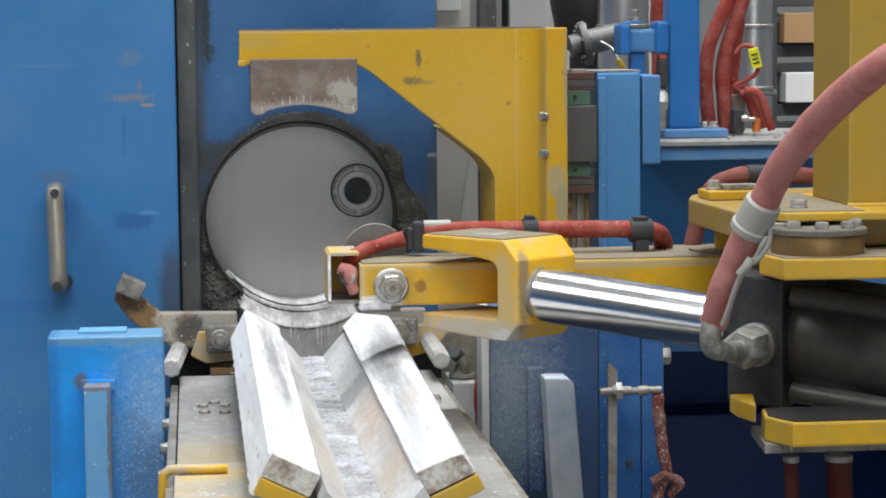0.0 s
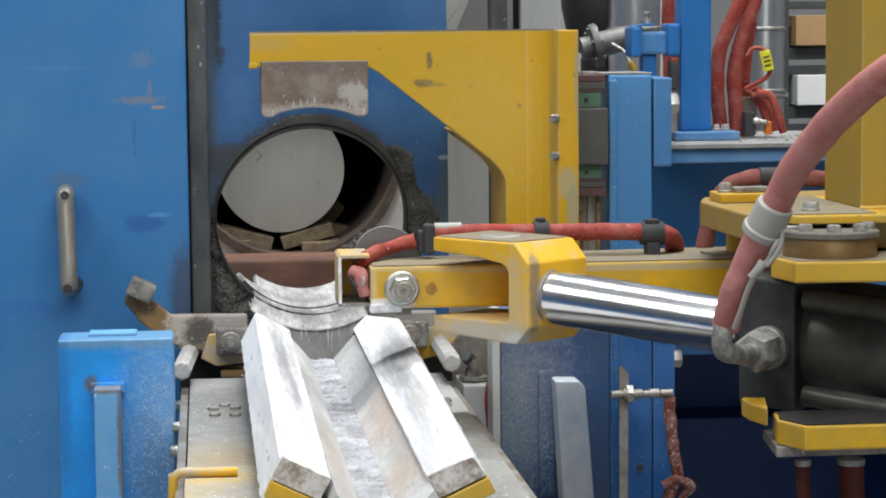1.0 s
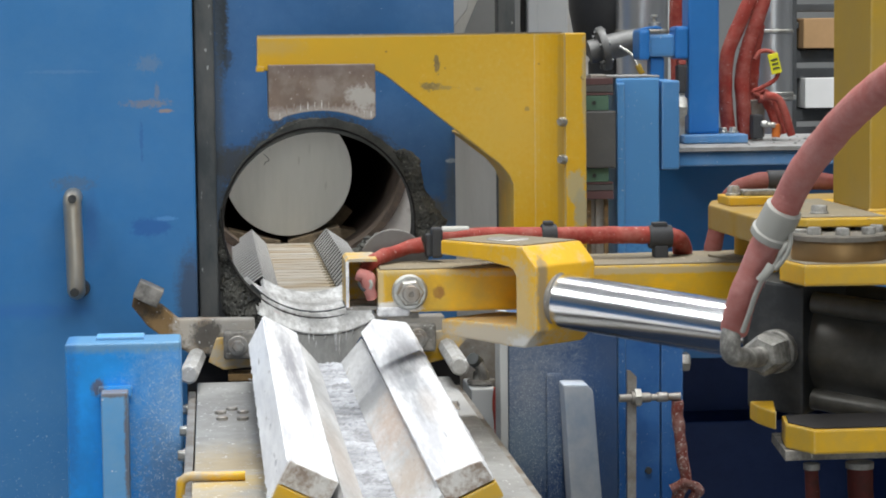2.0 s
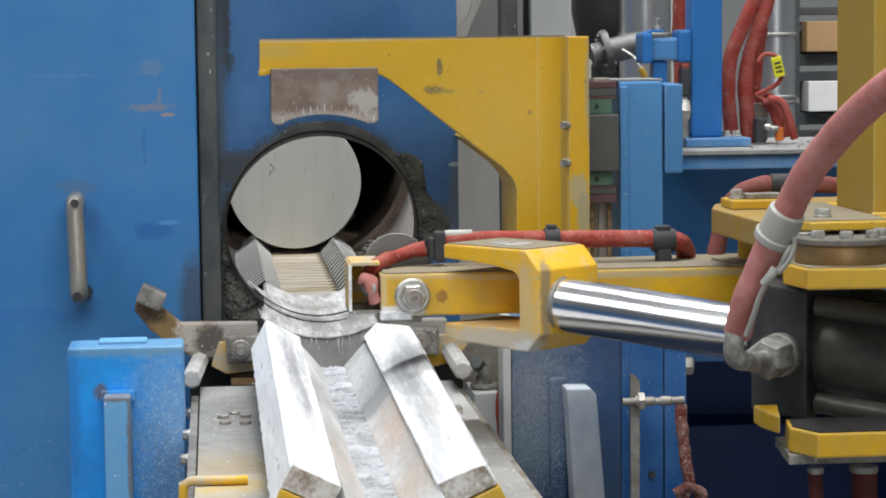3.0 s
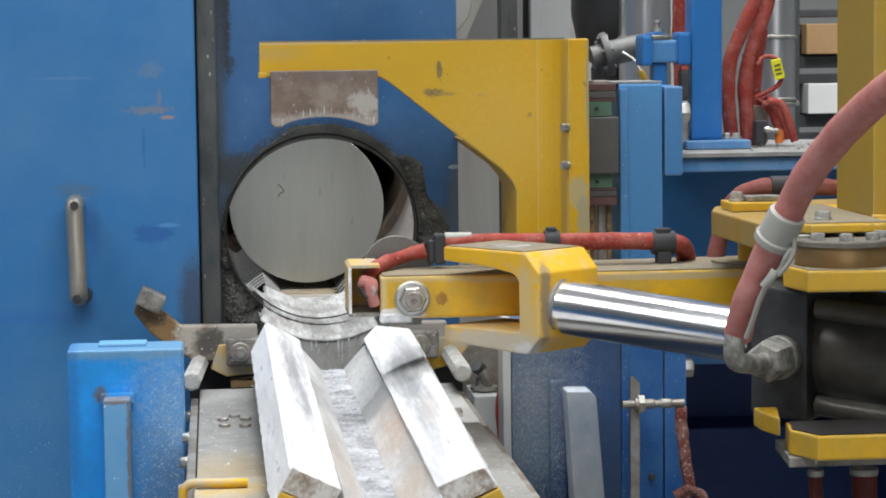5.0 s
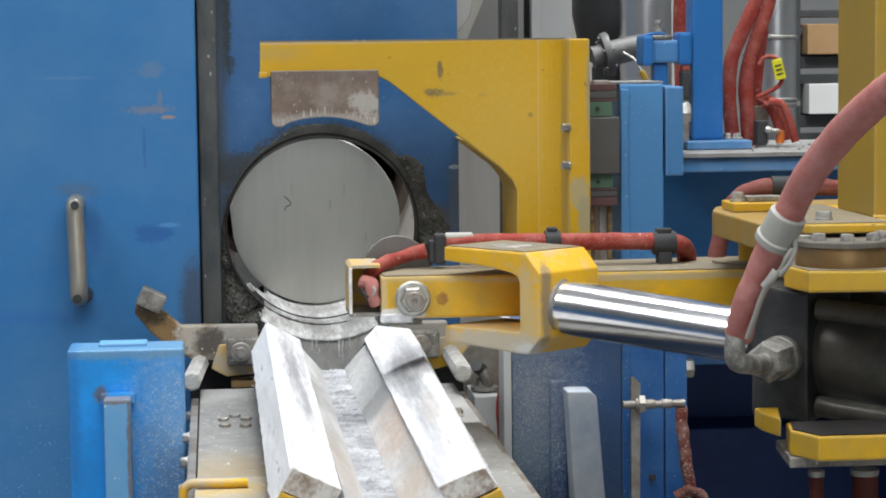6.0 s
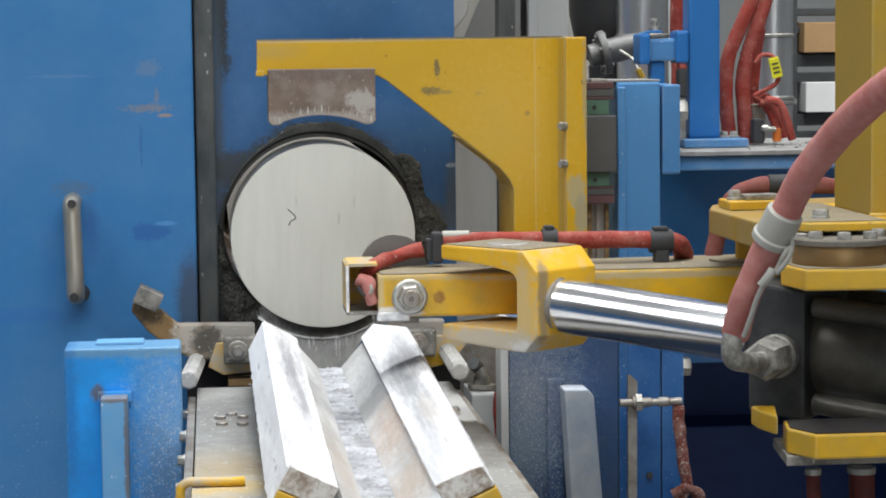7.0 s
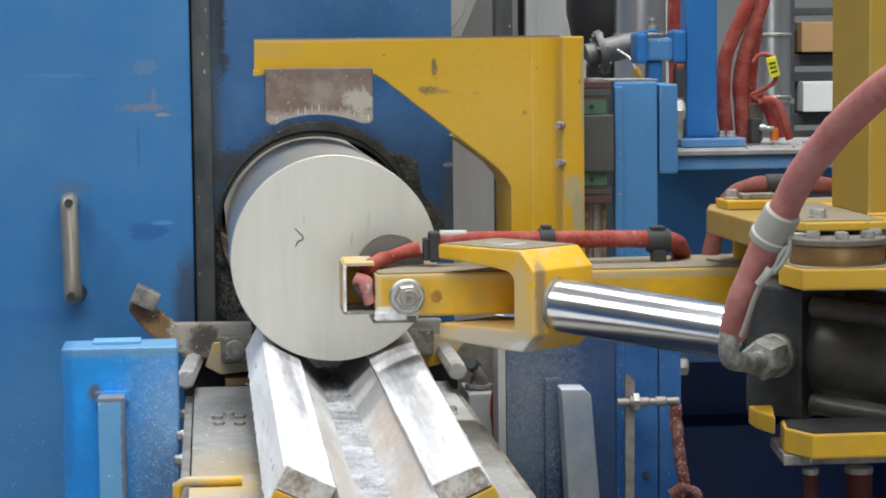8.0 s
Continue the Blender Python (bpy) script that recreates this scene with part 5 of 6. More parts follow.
YELLOW_EDGE = material("scuffed_yellow_paint", (0.74, 0.42, 0.022), 0.5, wear=(0.52, 0.47, 0.36), vary=0.1, scale=10, bump=0.08, grain=60, stain=(0.46, 0.43, 0.36), stain_amount=0.16, stain_scale=18, stain_edge=0.2, blots=(((0.381, -0.860, 1.137), (0.07, 0.3, 0.018), (0.47, 0.45, 0.40), 0.85, 2.0, 0.4), ((0.421, -0.920, 1.175), (0.022, 0.03, 0.06), (0.50, 0.46, 0.34), 0.5, 2.5, 0.4), ((0.446, -0.940, 1.208), (0.008, 0.02, 0.09), (0.22, 0.19, 0.15), 0.75, 2.0, 0.3), ((0.419, -0.930, 1.128), (0.02, 0.05, 0.012), (0.60, 0.60, 0.60), 0.8, 2.0, 0.3)))


FITTING = material("dusty_grey_fitting", (0.19, 0.183, 0.17), 0.6, 0.35, vary=0.2, scale=30, bump=0.2, grain=120, stain=(0.46, 0.45, 0.42), stain_amount=0.4, stain_scale=40, stain_edge=0.2)


def cylinder():
    t = thing("hydraulic_cylinder", "black hydraulic cylinder with a polished chrome rod", "hydraulic cylinder")
    up = Vector((0, 0, 1))

    ua = Vector((0.8009, -0.5912, -0.0955)).normalized()
    na = Vector((ua.y, -ua.x, 0)).normalized()
    c0 = Vector((0.4720, -0.9054, 1.1880))

    def at(s, n=0.0, z=0.0):
        return c0 + ua * s + na * n + up * z

    part("rod", turned(B(), at(-0.005), at(0.4), [(0, 0.0375), (0.42, 0.0375)], 64), CHROME, t, "polished chrome rod")
    part("rod_collar", turned(B(), at(-0.003), at(0.4), [(0, 0.0405), (0.007, 0.0405), (0.009, 0.038)], 48), STEEL, t, "dusty grey rod collar")

    def block(s0, s1, h, mat, nm, bevel=0.004):
        bm = B()
        loops = [[at(s, n, z) for n, z in ((-h, -h), (h, -h), (h, h), (-h, h))] for s in (s0, s1)]
        rings(bm, loops, smooth=False)
        part(nm, bm, mat, t, bevel=bevel)

    block(0.318, 0.395, 0.083, BLACK, "head")
    part("gland", rod(B(), at(0.300), at(0.322), 0.055, 40), BLACK, t)
    part("barrel", turned(B(), at(0.39), at(1.0), [(0, 0.066), (0.46, 0.066)], 48), BARREL, t, "dull dark grey barrel")
    block(0.85, 0.91, 0.083, BLACK, "end_cap")
    for n in (-0.062, 0.062):
        for z in (-0.062, 0.062):
            part("tie_rod", rod(B(), at(0.40, n, z), at(0.86, n, z), 0.0135, 16), BARREL, t)
    # port fitting with the elbow
    q = at(0.360, 0.083, -0.004)
    bm = B()
    turned(bm, q, q + na, [(0, 0.028), (0.012, 0.028), (0.014, 0.026)], 32)
    fit = part("port_boss", bm, FITTING, t, "pale grey port fitting")
    part("hex_union", turned(B(), q + na * 0.014, q + na, [(0, 0.0265), (0.038, 0.0265), (0.043, 0.022)], 6), FITTING, fit)
    e = q + na * 0.054
    part("elbow", hose_mesh(B(), [e, e + na * 0.018, Vector((0.631, -1.310, 1.161)), Vector((0.620, -1.320, 1.168)), Vector((0.619, -1.320, 1.183)), Vector((0.624, -1.315, 1.203))], 0.0125, 18, 8), FITTING, fit)
    return Vector((0.626, -1.310, 1.195))


def pivot_stand():
    t = thing("pivot_stand", "yellow steel pivot stand with stacked bearing plates", "pivot stand")
    # upper pivot plate
    zt = 1.310
    pts = [(0.702, -0.82), (0.724, -0.74), (0.80, -0.66), (1.15, -0.58), (1.15, -1.20), (0.765, -1.20), (0.712, -1.09)]
    part("upper_plate", slab(B(), pts, zt - 0.035, zt), YELLOW_DUST2, t, bevel=0.003)
    part("clamp_block", box(B(), 0.722, 0.800, -0.865, -0.790, zt + 0.0005, zt + 0.013), YELLOW, t, bevel=0.002)
    part("clamp_bar", box(B(), 0.748, 0.800, -0.845, -0.815, zt + 0.013, zt + 0.021), FITTING, t, "dusty flat clamp bar", bevel=0.002)
    part("clamp_bolt", hex_bolt(B(), (0.736, -0.830, zt + 0.013), (0, 0, 1), 0.016, 0.011, 0.011), FITTING, t)
    part("shaft", rod(B(), (0.792, -0.72, zt - 0.036), (0.792, -0.72, 1.2262), 0.028, 32), YELLOW, t)
    part("flange_shim", rod(B(), (0.778, -0.715, 1.2290), (0.778, -0.715, 1.2256), 0.052, 40), YELLOW_DUST, t)
    # square column and its foot
    zf = 1.321
    part("column", box(B(), 0.843, 1.03, -1.140, -0.965, zf - 0.001, 2.5), COLUMN_PAINT, t, "yellow column, dulled for dirt and shade", bevel=0.004)
    part("column_foot", slab(B(), [(0.792, -0.90), (0.748, -1.06), (0.727, -1.225), (0.735, -1.240), (1.10, -1.240), (1.10, -0.90)], zt + 0.0006, zf), YELLOW, t, bevel=0.002)
    part("foot_dust", slab(B(), [(0.796, -0.905), (0.753, -1.06), (0.733, -1.222), (0.84, -1.222), (0.84, -0.905)], zf + 0.0003, zf + 0.0013), YELLOW_DUST, t, "pale dust on the column foot")
    part("foot_bolt", hex_bolt(B(), (0.770, -1.165, zf), (0, 0, 1), 0.019, 0.009, 0.012), FITTING, t)
    part("weld_seam", rod(B(), (0.841, -1.142, zf + 0.001), (1.02, -1.142, zf + 0.001), 0.003, 8), YELLOW, t)
    # steel ring, bronze bushing
    bx, by = 0.773, -1.245
    part("cover_ring", turned(B(), (bx, by, 1.297), (bx, by, zf + 0.1), [(0, 0.061), (0.006, 0.061), (0.008, 0.059)], 48), RING_DUST, t, "dust-caked grey cover ring")
    for k in range(8):
        a = 2 * math.pi * k / 8 + 0.62
        part("ring_bolt", hex_bolt(B(), (bx + 0.047 * math.cos(a), by + 0.047 * math.sin(a), 1.305), (0, 0, 1), 0.016, 0.004 if math.sin(a) > 0.1 else 0.009), FITTING, t)
    part("bushing", turned(B(), (bx, by, 1.271), (bx, by, zf), [(0, 0.058), (0.001, 0.0585), (0.025, 0.0585), (0.026, 0.058)], 48), BRONZE, t, "bronze bushing")
    zl = 1.271
    part("lower_plate", slab(B(), [(0.700, -1.24), (0.765, -1.02), (1.1, -1.02), (1.1, -1.335), (0.712, -1.312)], zl - 0.026, zl), YELLOW, t, bevel=0.003)
    part("lower_plate_dust", slab(B(), [(0.705, -1.238), (0.770, -1.03), (1.09, -1.03), (1.09, -1.330), (0.714, -1.308)], zl + 0.0004, zl + 0.0012), YELLOW_DUST, t)
    zk = 1.077
    part("bottom_plate", slab(B(), [(0.690, -1.31), (0.700, -1.25), (1.1, -1.25), (1.1, -1.36), (0.712, -1.36)], zk - 0.03, zk), YELLOW, t, bevel=0.003)
    # Near-black layer: dirt, and the shade under the cylinder.
    part("plate_dark_layer", slab(B(), [(0.694, -1.308), (0.704, -1.255), (1.09, -1.255), (1.09, -1.355), (0.715, -1.355)], zk + 0.0004, zk + 0.0016), SOOT, t, "black layer on the plate under the cylinder")
    part("bottom_tab", slab(B(), [(0.669, -1.25), (0.669, -1.21), (0.700, -1.21), (0.681, -1.30)], 1.067, 1.090), YELLOW, t, bevel=0.003)
    part("trunnion_pad", slab(B(), [(0.685, -1.33), (0.70, -1.20), (1.0, -1.20), (1.0, -1.33)], zk - 0.042, zk - 0.0305), PIVOT, t)
    part("stand_leg", box(B(), 0.95, 1.12, -1.2, -1.0, 0.0, zk - 0.03), YELLOW, t)
    return t


YELLOW_DUST2 = material("pale_dusted_yellow_plate", (0.31, 0.185, 0.022), 0.7, vary=0.12, scale=10, bump=0.1, grain=70, stain=(0.30, 0.23, 0.12), stain_amount=0.36, stain_scale=9, stain_edge=0.3)


def fuzz(points, r, taper, parent):
    """Short woven fibres that stand off a braided sleeve, joined into one mesh."""
    rnd = random.Random(31)
    path = spline(points, 9)
    bm = B()
    for _ in range(2600):
        i = rnd.randrange(len(path) - 1)
        c = path[i].lerp(path[i + 1], rnd.random())
        d = (path[i + 1] - path[i]).normalized()
        u = d.orthogonal().normalized()
        v = d.cross(u)
        a = rnd.uniform(0, 2 * math.pi)
        out = u * math.cos(a) + v * math.sin(a)
        k = r * (1 + (taper - 1) * i / len(path))
        lean = (d * rnd.uniform(-1, 1) + d.cross(out) * rnd.uniform(-1, 1)) * 0.0022
        p = c + out * k * 0.97
        w = d.cross(out) * 0.00018
        q = p + out * rnd.uniform(0.0008, 0.0026) + lean
        bm.faces.new([bm.verts.new(e) for e in (p - w, p + w, q)])
    tagged(part("sleeve_fibres", bm, PINK_HOSE, parent, "fine frayed sleeve fibres"), kind="stuff")


RING_DUST = material("dust_caked_ring_steel", (0.13, 0.12, 0.105), 0.8, 0.1, vary=0.25, scale=24, bump=0.3, grain=100, stain=(0.20, 0.18, 0.15), stain_amount=0.45, stain_scale=30, stain_edge=0.25)
# Yellow dulled for dirt and for the column's shaded left face.
COLUMN_PAINT = material("dirt_and_shade_yellow_paint", (0.40, 0.25, 0.014), 0.5, wear=(0.50, 0.42, 0.24), vary=0.12, scale=4, bump=0.08, grain=60, stain=(0.32, 0.225, 0.06), stain_amount=0.45, stain_scale=5, stain_edge=0.35, speck=(0.16, 0.12, 0.06), speck_amount=0.06, speck_scale=60)


def hoses(port):
    def hose(name, pts, r, mat, label, lumpy=0.0, parent=None, taper=None):
        ob = part(name, hose_mesh(B(), pts, r, 18, 9, lumpy, taper), mat, parent)
        if not parent:
            tagged(ob, label, "hose")
        return ob

    # thick sleeved hose from the cylinder's port up past the column
    t = thing("pressure_hose", "thick dusty pink-red sleeved hydraulic hose with clamp", "hose")
    ps = [tuple(port), (0.629, -1.34, 1.237), (0.639, -1.355, 1.269), (0.647, -1.37, 1.298), (0.654, -1.38, 1.316), (0.667, -1.40, 1.353), (0.672, -1.41, 1.369),
          (0.680, -1.44, 1.398), (0.693, -1.48, 1.430), (0.704, -1.53, 1.459), (0.723, -1.60, 1.495), (0.752, -1.65, 1.524), (0.83, -1.68, 1.56)]
    part("sleeve", hose_mesh(B(), ps, 0.0172, 24, 9, 0.05, 1.10), PINK_HOSE, t)
    fuzz(ps, 0.0172, 1.10, t)
    a, b = Vector((0.652, -1.377, 1.311)), Vector((0.668, -1.402, 1.356))
    part("clamp_band", turned(B(), a, b, [(0, 0.020), (0.002, 0.0245), (0.010, 0.025), (0.012, 0.0225), (0.040, 0.0225), (0.044, 0.022), (0.046, 0.019)], 32), CLAMP_WHITE, t, "pale grey clamp band")
    part("tie_wire", hose_mesh(B(), [(0.669, -1.40, 1.308), (0.662, -1.40, 1.297), (0.657, -1.392, 1.282), (0.643, -1.388, 1.265), (0.636, -1.378, 1.245), (0.632, -1.366, 1.223), (0.627, -1.350, 1.197)], 0.0032, 10, 8), CLAMP_WHITE, t, "thin grey tie cable")
    part("tie_wire", hose_mesh(B(), [(0.672, -1.398, 1.330), (0.671, -1.402, 1.305), (0.664, -1.400, 1.288), (0.655, -1.394, 1.276)], 0.0030, 10, 8), CLAMP_WHITE, t, "thin grey tie cable")
    part("tie_knot", hose_mesh(B(), [(0.652, -1.392, 1.281), (0.646, -1.392, 1.272), (0.638, -1.388, 1.262)], 0.0050, 10, 6, 0.3), CLAMP_WHITE, t, "grey cable tie head")

    # red hose that lies along the arm
    t = thing("arm_hose", "red sleeved hose with dark clamps along the arm", "hose")
    y = -0.70
    ps = [(0.215, -0.78, 1.196), (0.213, -0.77, 1.217), (0.228, -0.75, 1.233), (0.265, y, 1.240), (0.304, y, 1.251)]
    part("flat_end", hose_mesh(B(), ps, 0.0085, 16, 9, 0.35, 1.3), RED_HOSE, t, "crumpled red sleeve end")
    part("torn_end", hose_mesh(B(), [(0.205, -0.785, 1.219), (0.215, -0.790, 1.213), (0.218, -0.790, 1.198), (0.224, -0.785, 1.186)], 0.0105, 14, 8, 0.6), PINK_HOSE, t, "torn pink sleeve end")
    part("fray", hose_mesh(B(), [(0.219, -0.800, 1.210), (0.221, -0.802, 1.204), (0.219, -0.800, 1.198)], 0.0024, 8, 5, 0.3), CLAMP_WHITE, t)
    part("fray", hose_mesh(B(), [(0.203, -0.795, 1.207), (0.207, -0.798, 1.199), (0.212, -0.800, 1.195)], 0.0026, 8, 5, 0.3), RUBBER, t)
    ps = [(0.319, y, 1.259), (0.394, y, 1.262), (0.490, y, 1.260), (0.578, y, 1.259), (0.650, y, 1.257), (0.679, y, 1.253), (0.695, y + 0.03, 1.239), (0.700, y + 0.05, 1.218)]
    part("sleeve", hose_mesh(B(), ps, 0.0115, 18, 9, 0.10, 1.25), RED_HOSE, t)
    part("connector", box(B(), 0.308, 0.317, y - 0.012, y + 0.014, 1.233, 1.266), RUBBER, t, bevel=0.003)
    part("connector", box(B(), 0.316, 0.332, y - 0.018, y + 0.014, 1.231, 1.275), RUBBER, t, "dark rubber connector", bevel=0.004)
    xa, za = 0.332, 1.269
    part("label_band", rod(B(), (xa, y, za), (0.372, y, 1.269), 0.0075, 16), CLAMP_WHITE, t, "pale grey cable label")
    for px, pz, w in ((0.490, 1.260, 0.022), (0.656, 1.255, 0.034)):
        o = part("clamp", turned(B(), (px - w / 2, y, pz), (px + w / 2, y, pz), [(0, 0.0165), (0.003, 0.0175), (w - 0.003, 0.0175), (w, 0.0165)], 24), RUBBER, t, "dark rubber clamp")
        part("clamp_foot", box(B(), px - w * 0.3, px + w * 0.3, y - 0.014, y + 0.014, pz - 0.05, pz - 0.012), RUBBER, o, bevel=0.003)
        part("clamp_lug", box(B(), px - w * 0.36, px + w * 0.3, y - 0.009, y + 0.009, pz + 0.0155, pz + 0.0215), RUBBER, o, bevel=0.002)
    # red hose behind the pivot plate
    y = -0.62
    t = thing("stand_hose", "dark red sleeved hose curving behind the pivot stand", "hose")
    ps = [(0.750, y, 1.209), (0.757, y, 1.248), (0.769, y, 1.288), (0.787, y, 1.315), (0.822, y, 1.329), (0.870, y, 1.329), (0.940, y, 1.326)]
    part("sleeve", hose_mesh(B(), ps, 0.0128, 16, 9, 0.2), STAND_SLEEVE, t)
    xa, za = 0.836, 1.329
    part("clamp", rod(B(), (xa, y, za), (xa + 0.035, y, za), 0.0165, 20), RUBBER, t, "dark rubber clamp")
    # two hoses below the bottom plate
    y = -1.2
    for px, r in ((0.752, 0.0092), (0.815, 0.0160)):
        t = thing("drain_hose", "dark red sleeved hose hanging below the cylinder plate", "hose", group="hoses below the plate")
        zt = 1.010
        part("sleeve", hose_mesh(B(), [(px, y, zt - 0.008), (px + 0.002, y, zt - 0.1), (px - 0.004, y, zt - 0.3), (px + 0.01, y + 0.05, 0.4), (px + 0.02, y + 0.1, 0.02)], r, 16, 9, 0.12), DARK_SLEEVE, t)
        part("collar", rod(B(), (px, y, zt - 0.012), (px, y, zt - 0.004), r * 1.15, 20), FITTING, t, "zinc hose collar")


def frame_details():
    t = thing("proximity_bracket", "grey flat bracket with a steel fitting and red hose", "bracket")
    y = -0.16
    part("flat_bar", prism(B(), [(0.705, 0.976), (0.710, 0.976), (0.722, 0.964), (0.720, 0.712), (0.705, 0.713)], y, y + 0.006), STEEL, t, bevel=0.001)
    x0, z = 0.689, 0.930
    x1 = 0.796
    ln = x1 - x0
    part("fitting", turned(B(), (x0, y - 0.012, z), (x1, y - 0.012, z), [(0, 0.007), (0.2 * ln, 0.007), (0.2 * ln, 0.011), (0.27 * ln, 0.011), (0.27 * ln, 0.0085), (0.5 * ln, 0.0085), (0.52 * ln, 0.006), (0.62 * ln, 0.006), (0.62 * ln, 0.0085), (0.78 * ln, 0.0085), (0.8 * ln, 0.0065), (ln, 0.0075)], 20), STEEL, t, "worn steel fitting")
    part("lock_nut", turned(B(), (x0 + 0.25 * ln, y - 0.012, z), (x1, y - 0.012, z), [(0, 0.0165), (0.010, 0.0165), (0.011, 0.015)], 6), ZINC, t)
    yy = y - 0.012
    part("sleeve", hose_mesh(B(), [(0.790, yy, 0.922), (0.793, yy, 0.881), (0.798, yy, 0.831), (0.806, yy, 0.787), (0.792, yy, 0.757), (0.786, yy, 0.683)], 0.0105, 16, 14, 0.28), DUSTY_SLEEVE, t)
    part("knot", hose_mesh(B(), [(0.777, yy - 0.01, 0.771), (0.802, yy - 0.012, 0.782), (0.826, yy - 0.005, 0.767), (0.812, yy, 0.742)], 0.0085, 12, 10, 0.6), DUSTY_SLEEVE, t)
    # lower edge plate and bolt of the frame
    f = bpy.data.objects["support_frame"]
    part("lower_plate", box(B(), 0.776, 0.815, -0.104, 0.0, 0.0, 1.049), BLUE_COLUMN, f, bevel=0.003)
    x, z = 0.814, 0.976
    part("bolt", hex_bolt(B(), (x, -0.07, z), (1, 0, 0), 0.030, 0.016, 0.02), ZINC, f)
    part("bolt", hex_bolt(B(), (0.811, -0.05, 1.427), (1, 0, 0), 0.034, 0.018, 0.024), ZINC, f)
    x, z = 0.753, 0.789
    part("bolt", rod(B(), (x, -0.1, z), (x, -0.108, z), 0.006, 12), SLATE, f)
    # small pipe fittings below the bracket
    t = thing("pipe_fitting", "small grease-darkened pipe fitting beside the trough", "pipe fitting")
    y = -0.2
    part("elbow", hose_mesh(B(), [(0.434, y, 1.007), (0.443, y - 0.01, 0.997), (0.449, y - 0.01, 0.981), (0.449, y, 0.963)], 0.009, 12, 6), PIVOT, t)
    x, z = 0.447, 0.973
    part("flange", turned(B(), (x, y, z - 0.006), (x, y, z + 0.004), [(0, 0.024), (0.006, 0.024), (0.0065, 0.015), (0.02, 0.013)], 20), PIVOT, t)
    part("tip", rod(B(), (0.430, y - 0.02, 1.012), (0.442, y, 1.000), 0.011, 12), SLATE, t)
    part("stem", rod(B(), (x, y, 0.0), (x, y, z - 0.004), 0.011, 12), SLATE, t)
    t = thing("wall_plate", "grey machined plate beside the trough", "steel plate")
    part("plate", box(B(), 0.423, 0.502, -0.05, -0.02, 0.0, 1.031), STEEL, t, bevel=0.002)
    part("block", box(B(), 0.424, 0.466, -0.25, -0.12, 0.0, 0.964), LIGHTGREY, t, bevel=0.003)
    t = thing("thin_hose", "thin dark red hose beside the table", "hose")
    part("sleeve", hose_mesh(B(), [(0.461, -0.3, 0.974), (0.459, -0.3, 0.941), (0.461, -0.3, 0.884), (0.456, -0.3, 0.6), (0.456, -0.3, 0.0)], 0.006, 10, 8, 0.1), RED_HOSE, t)


# ---------------------------------------------------------------- what stands behind
CABLE_A = [(1.045, 1.74), (1.020, 1.67), (0.998, 1.617), (0.978, 1.572), (0.956, 1.520), (0.950, 1.468), (0.952, 1.415), (0.959, 1.357)]
CABLE_B = [(1.048, 1.74), (1.034, 1.67), (1.022, 1.615), (1.008, 1.571), (0.991, 1.519), (0.982, 1.467), (0.985, 1.415), (0.989, 1.357)]


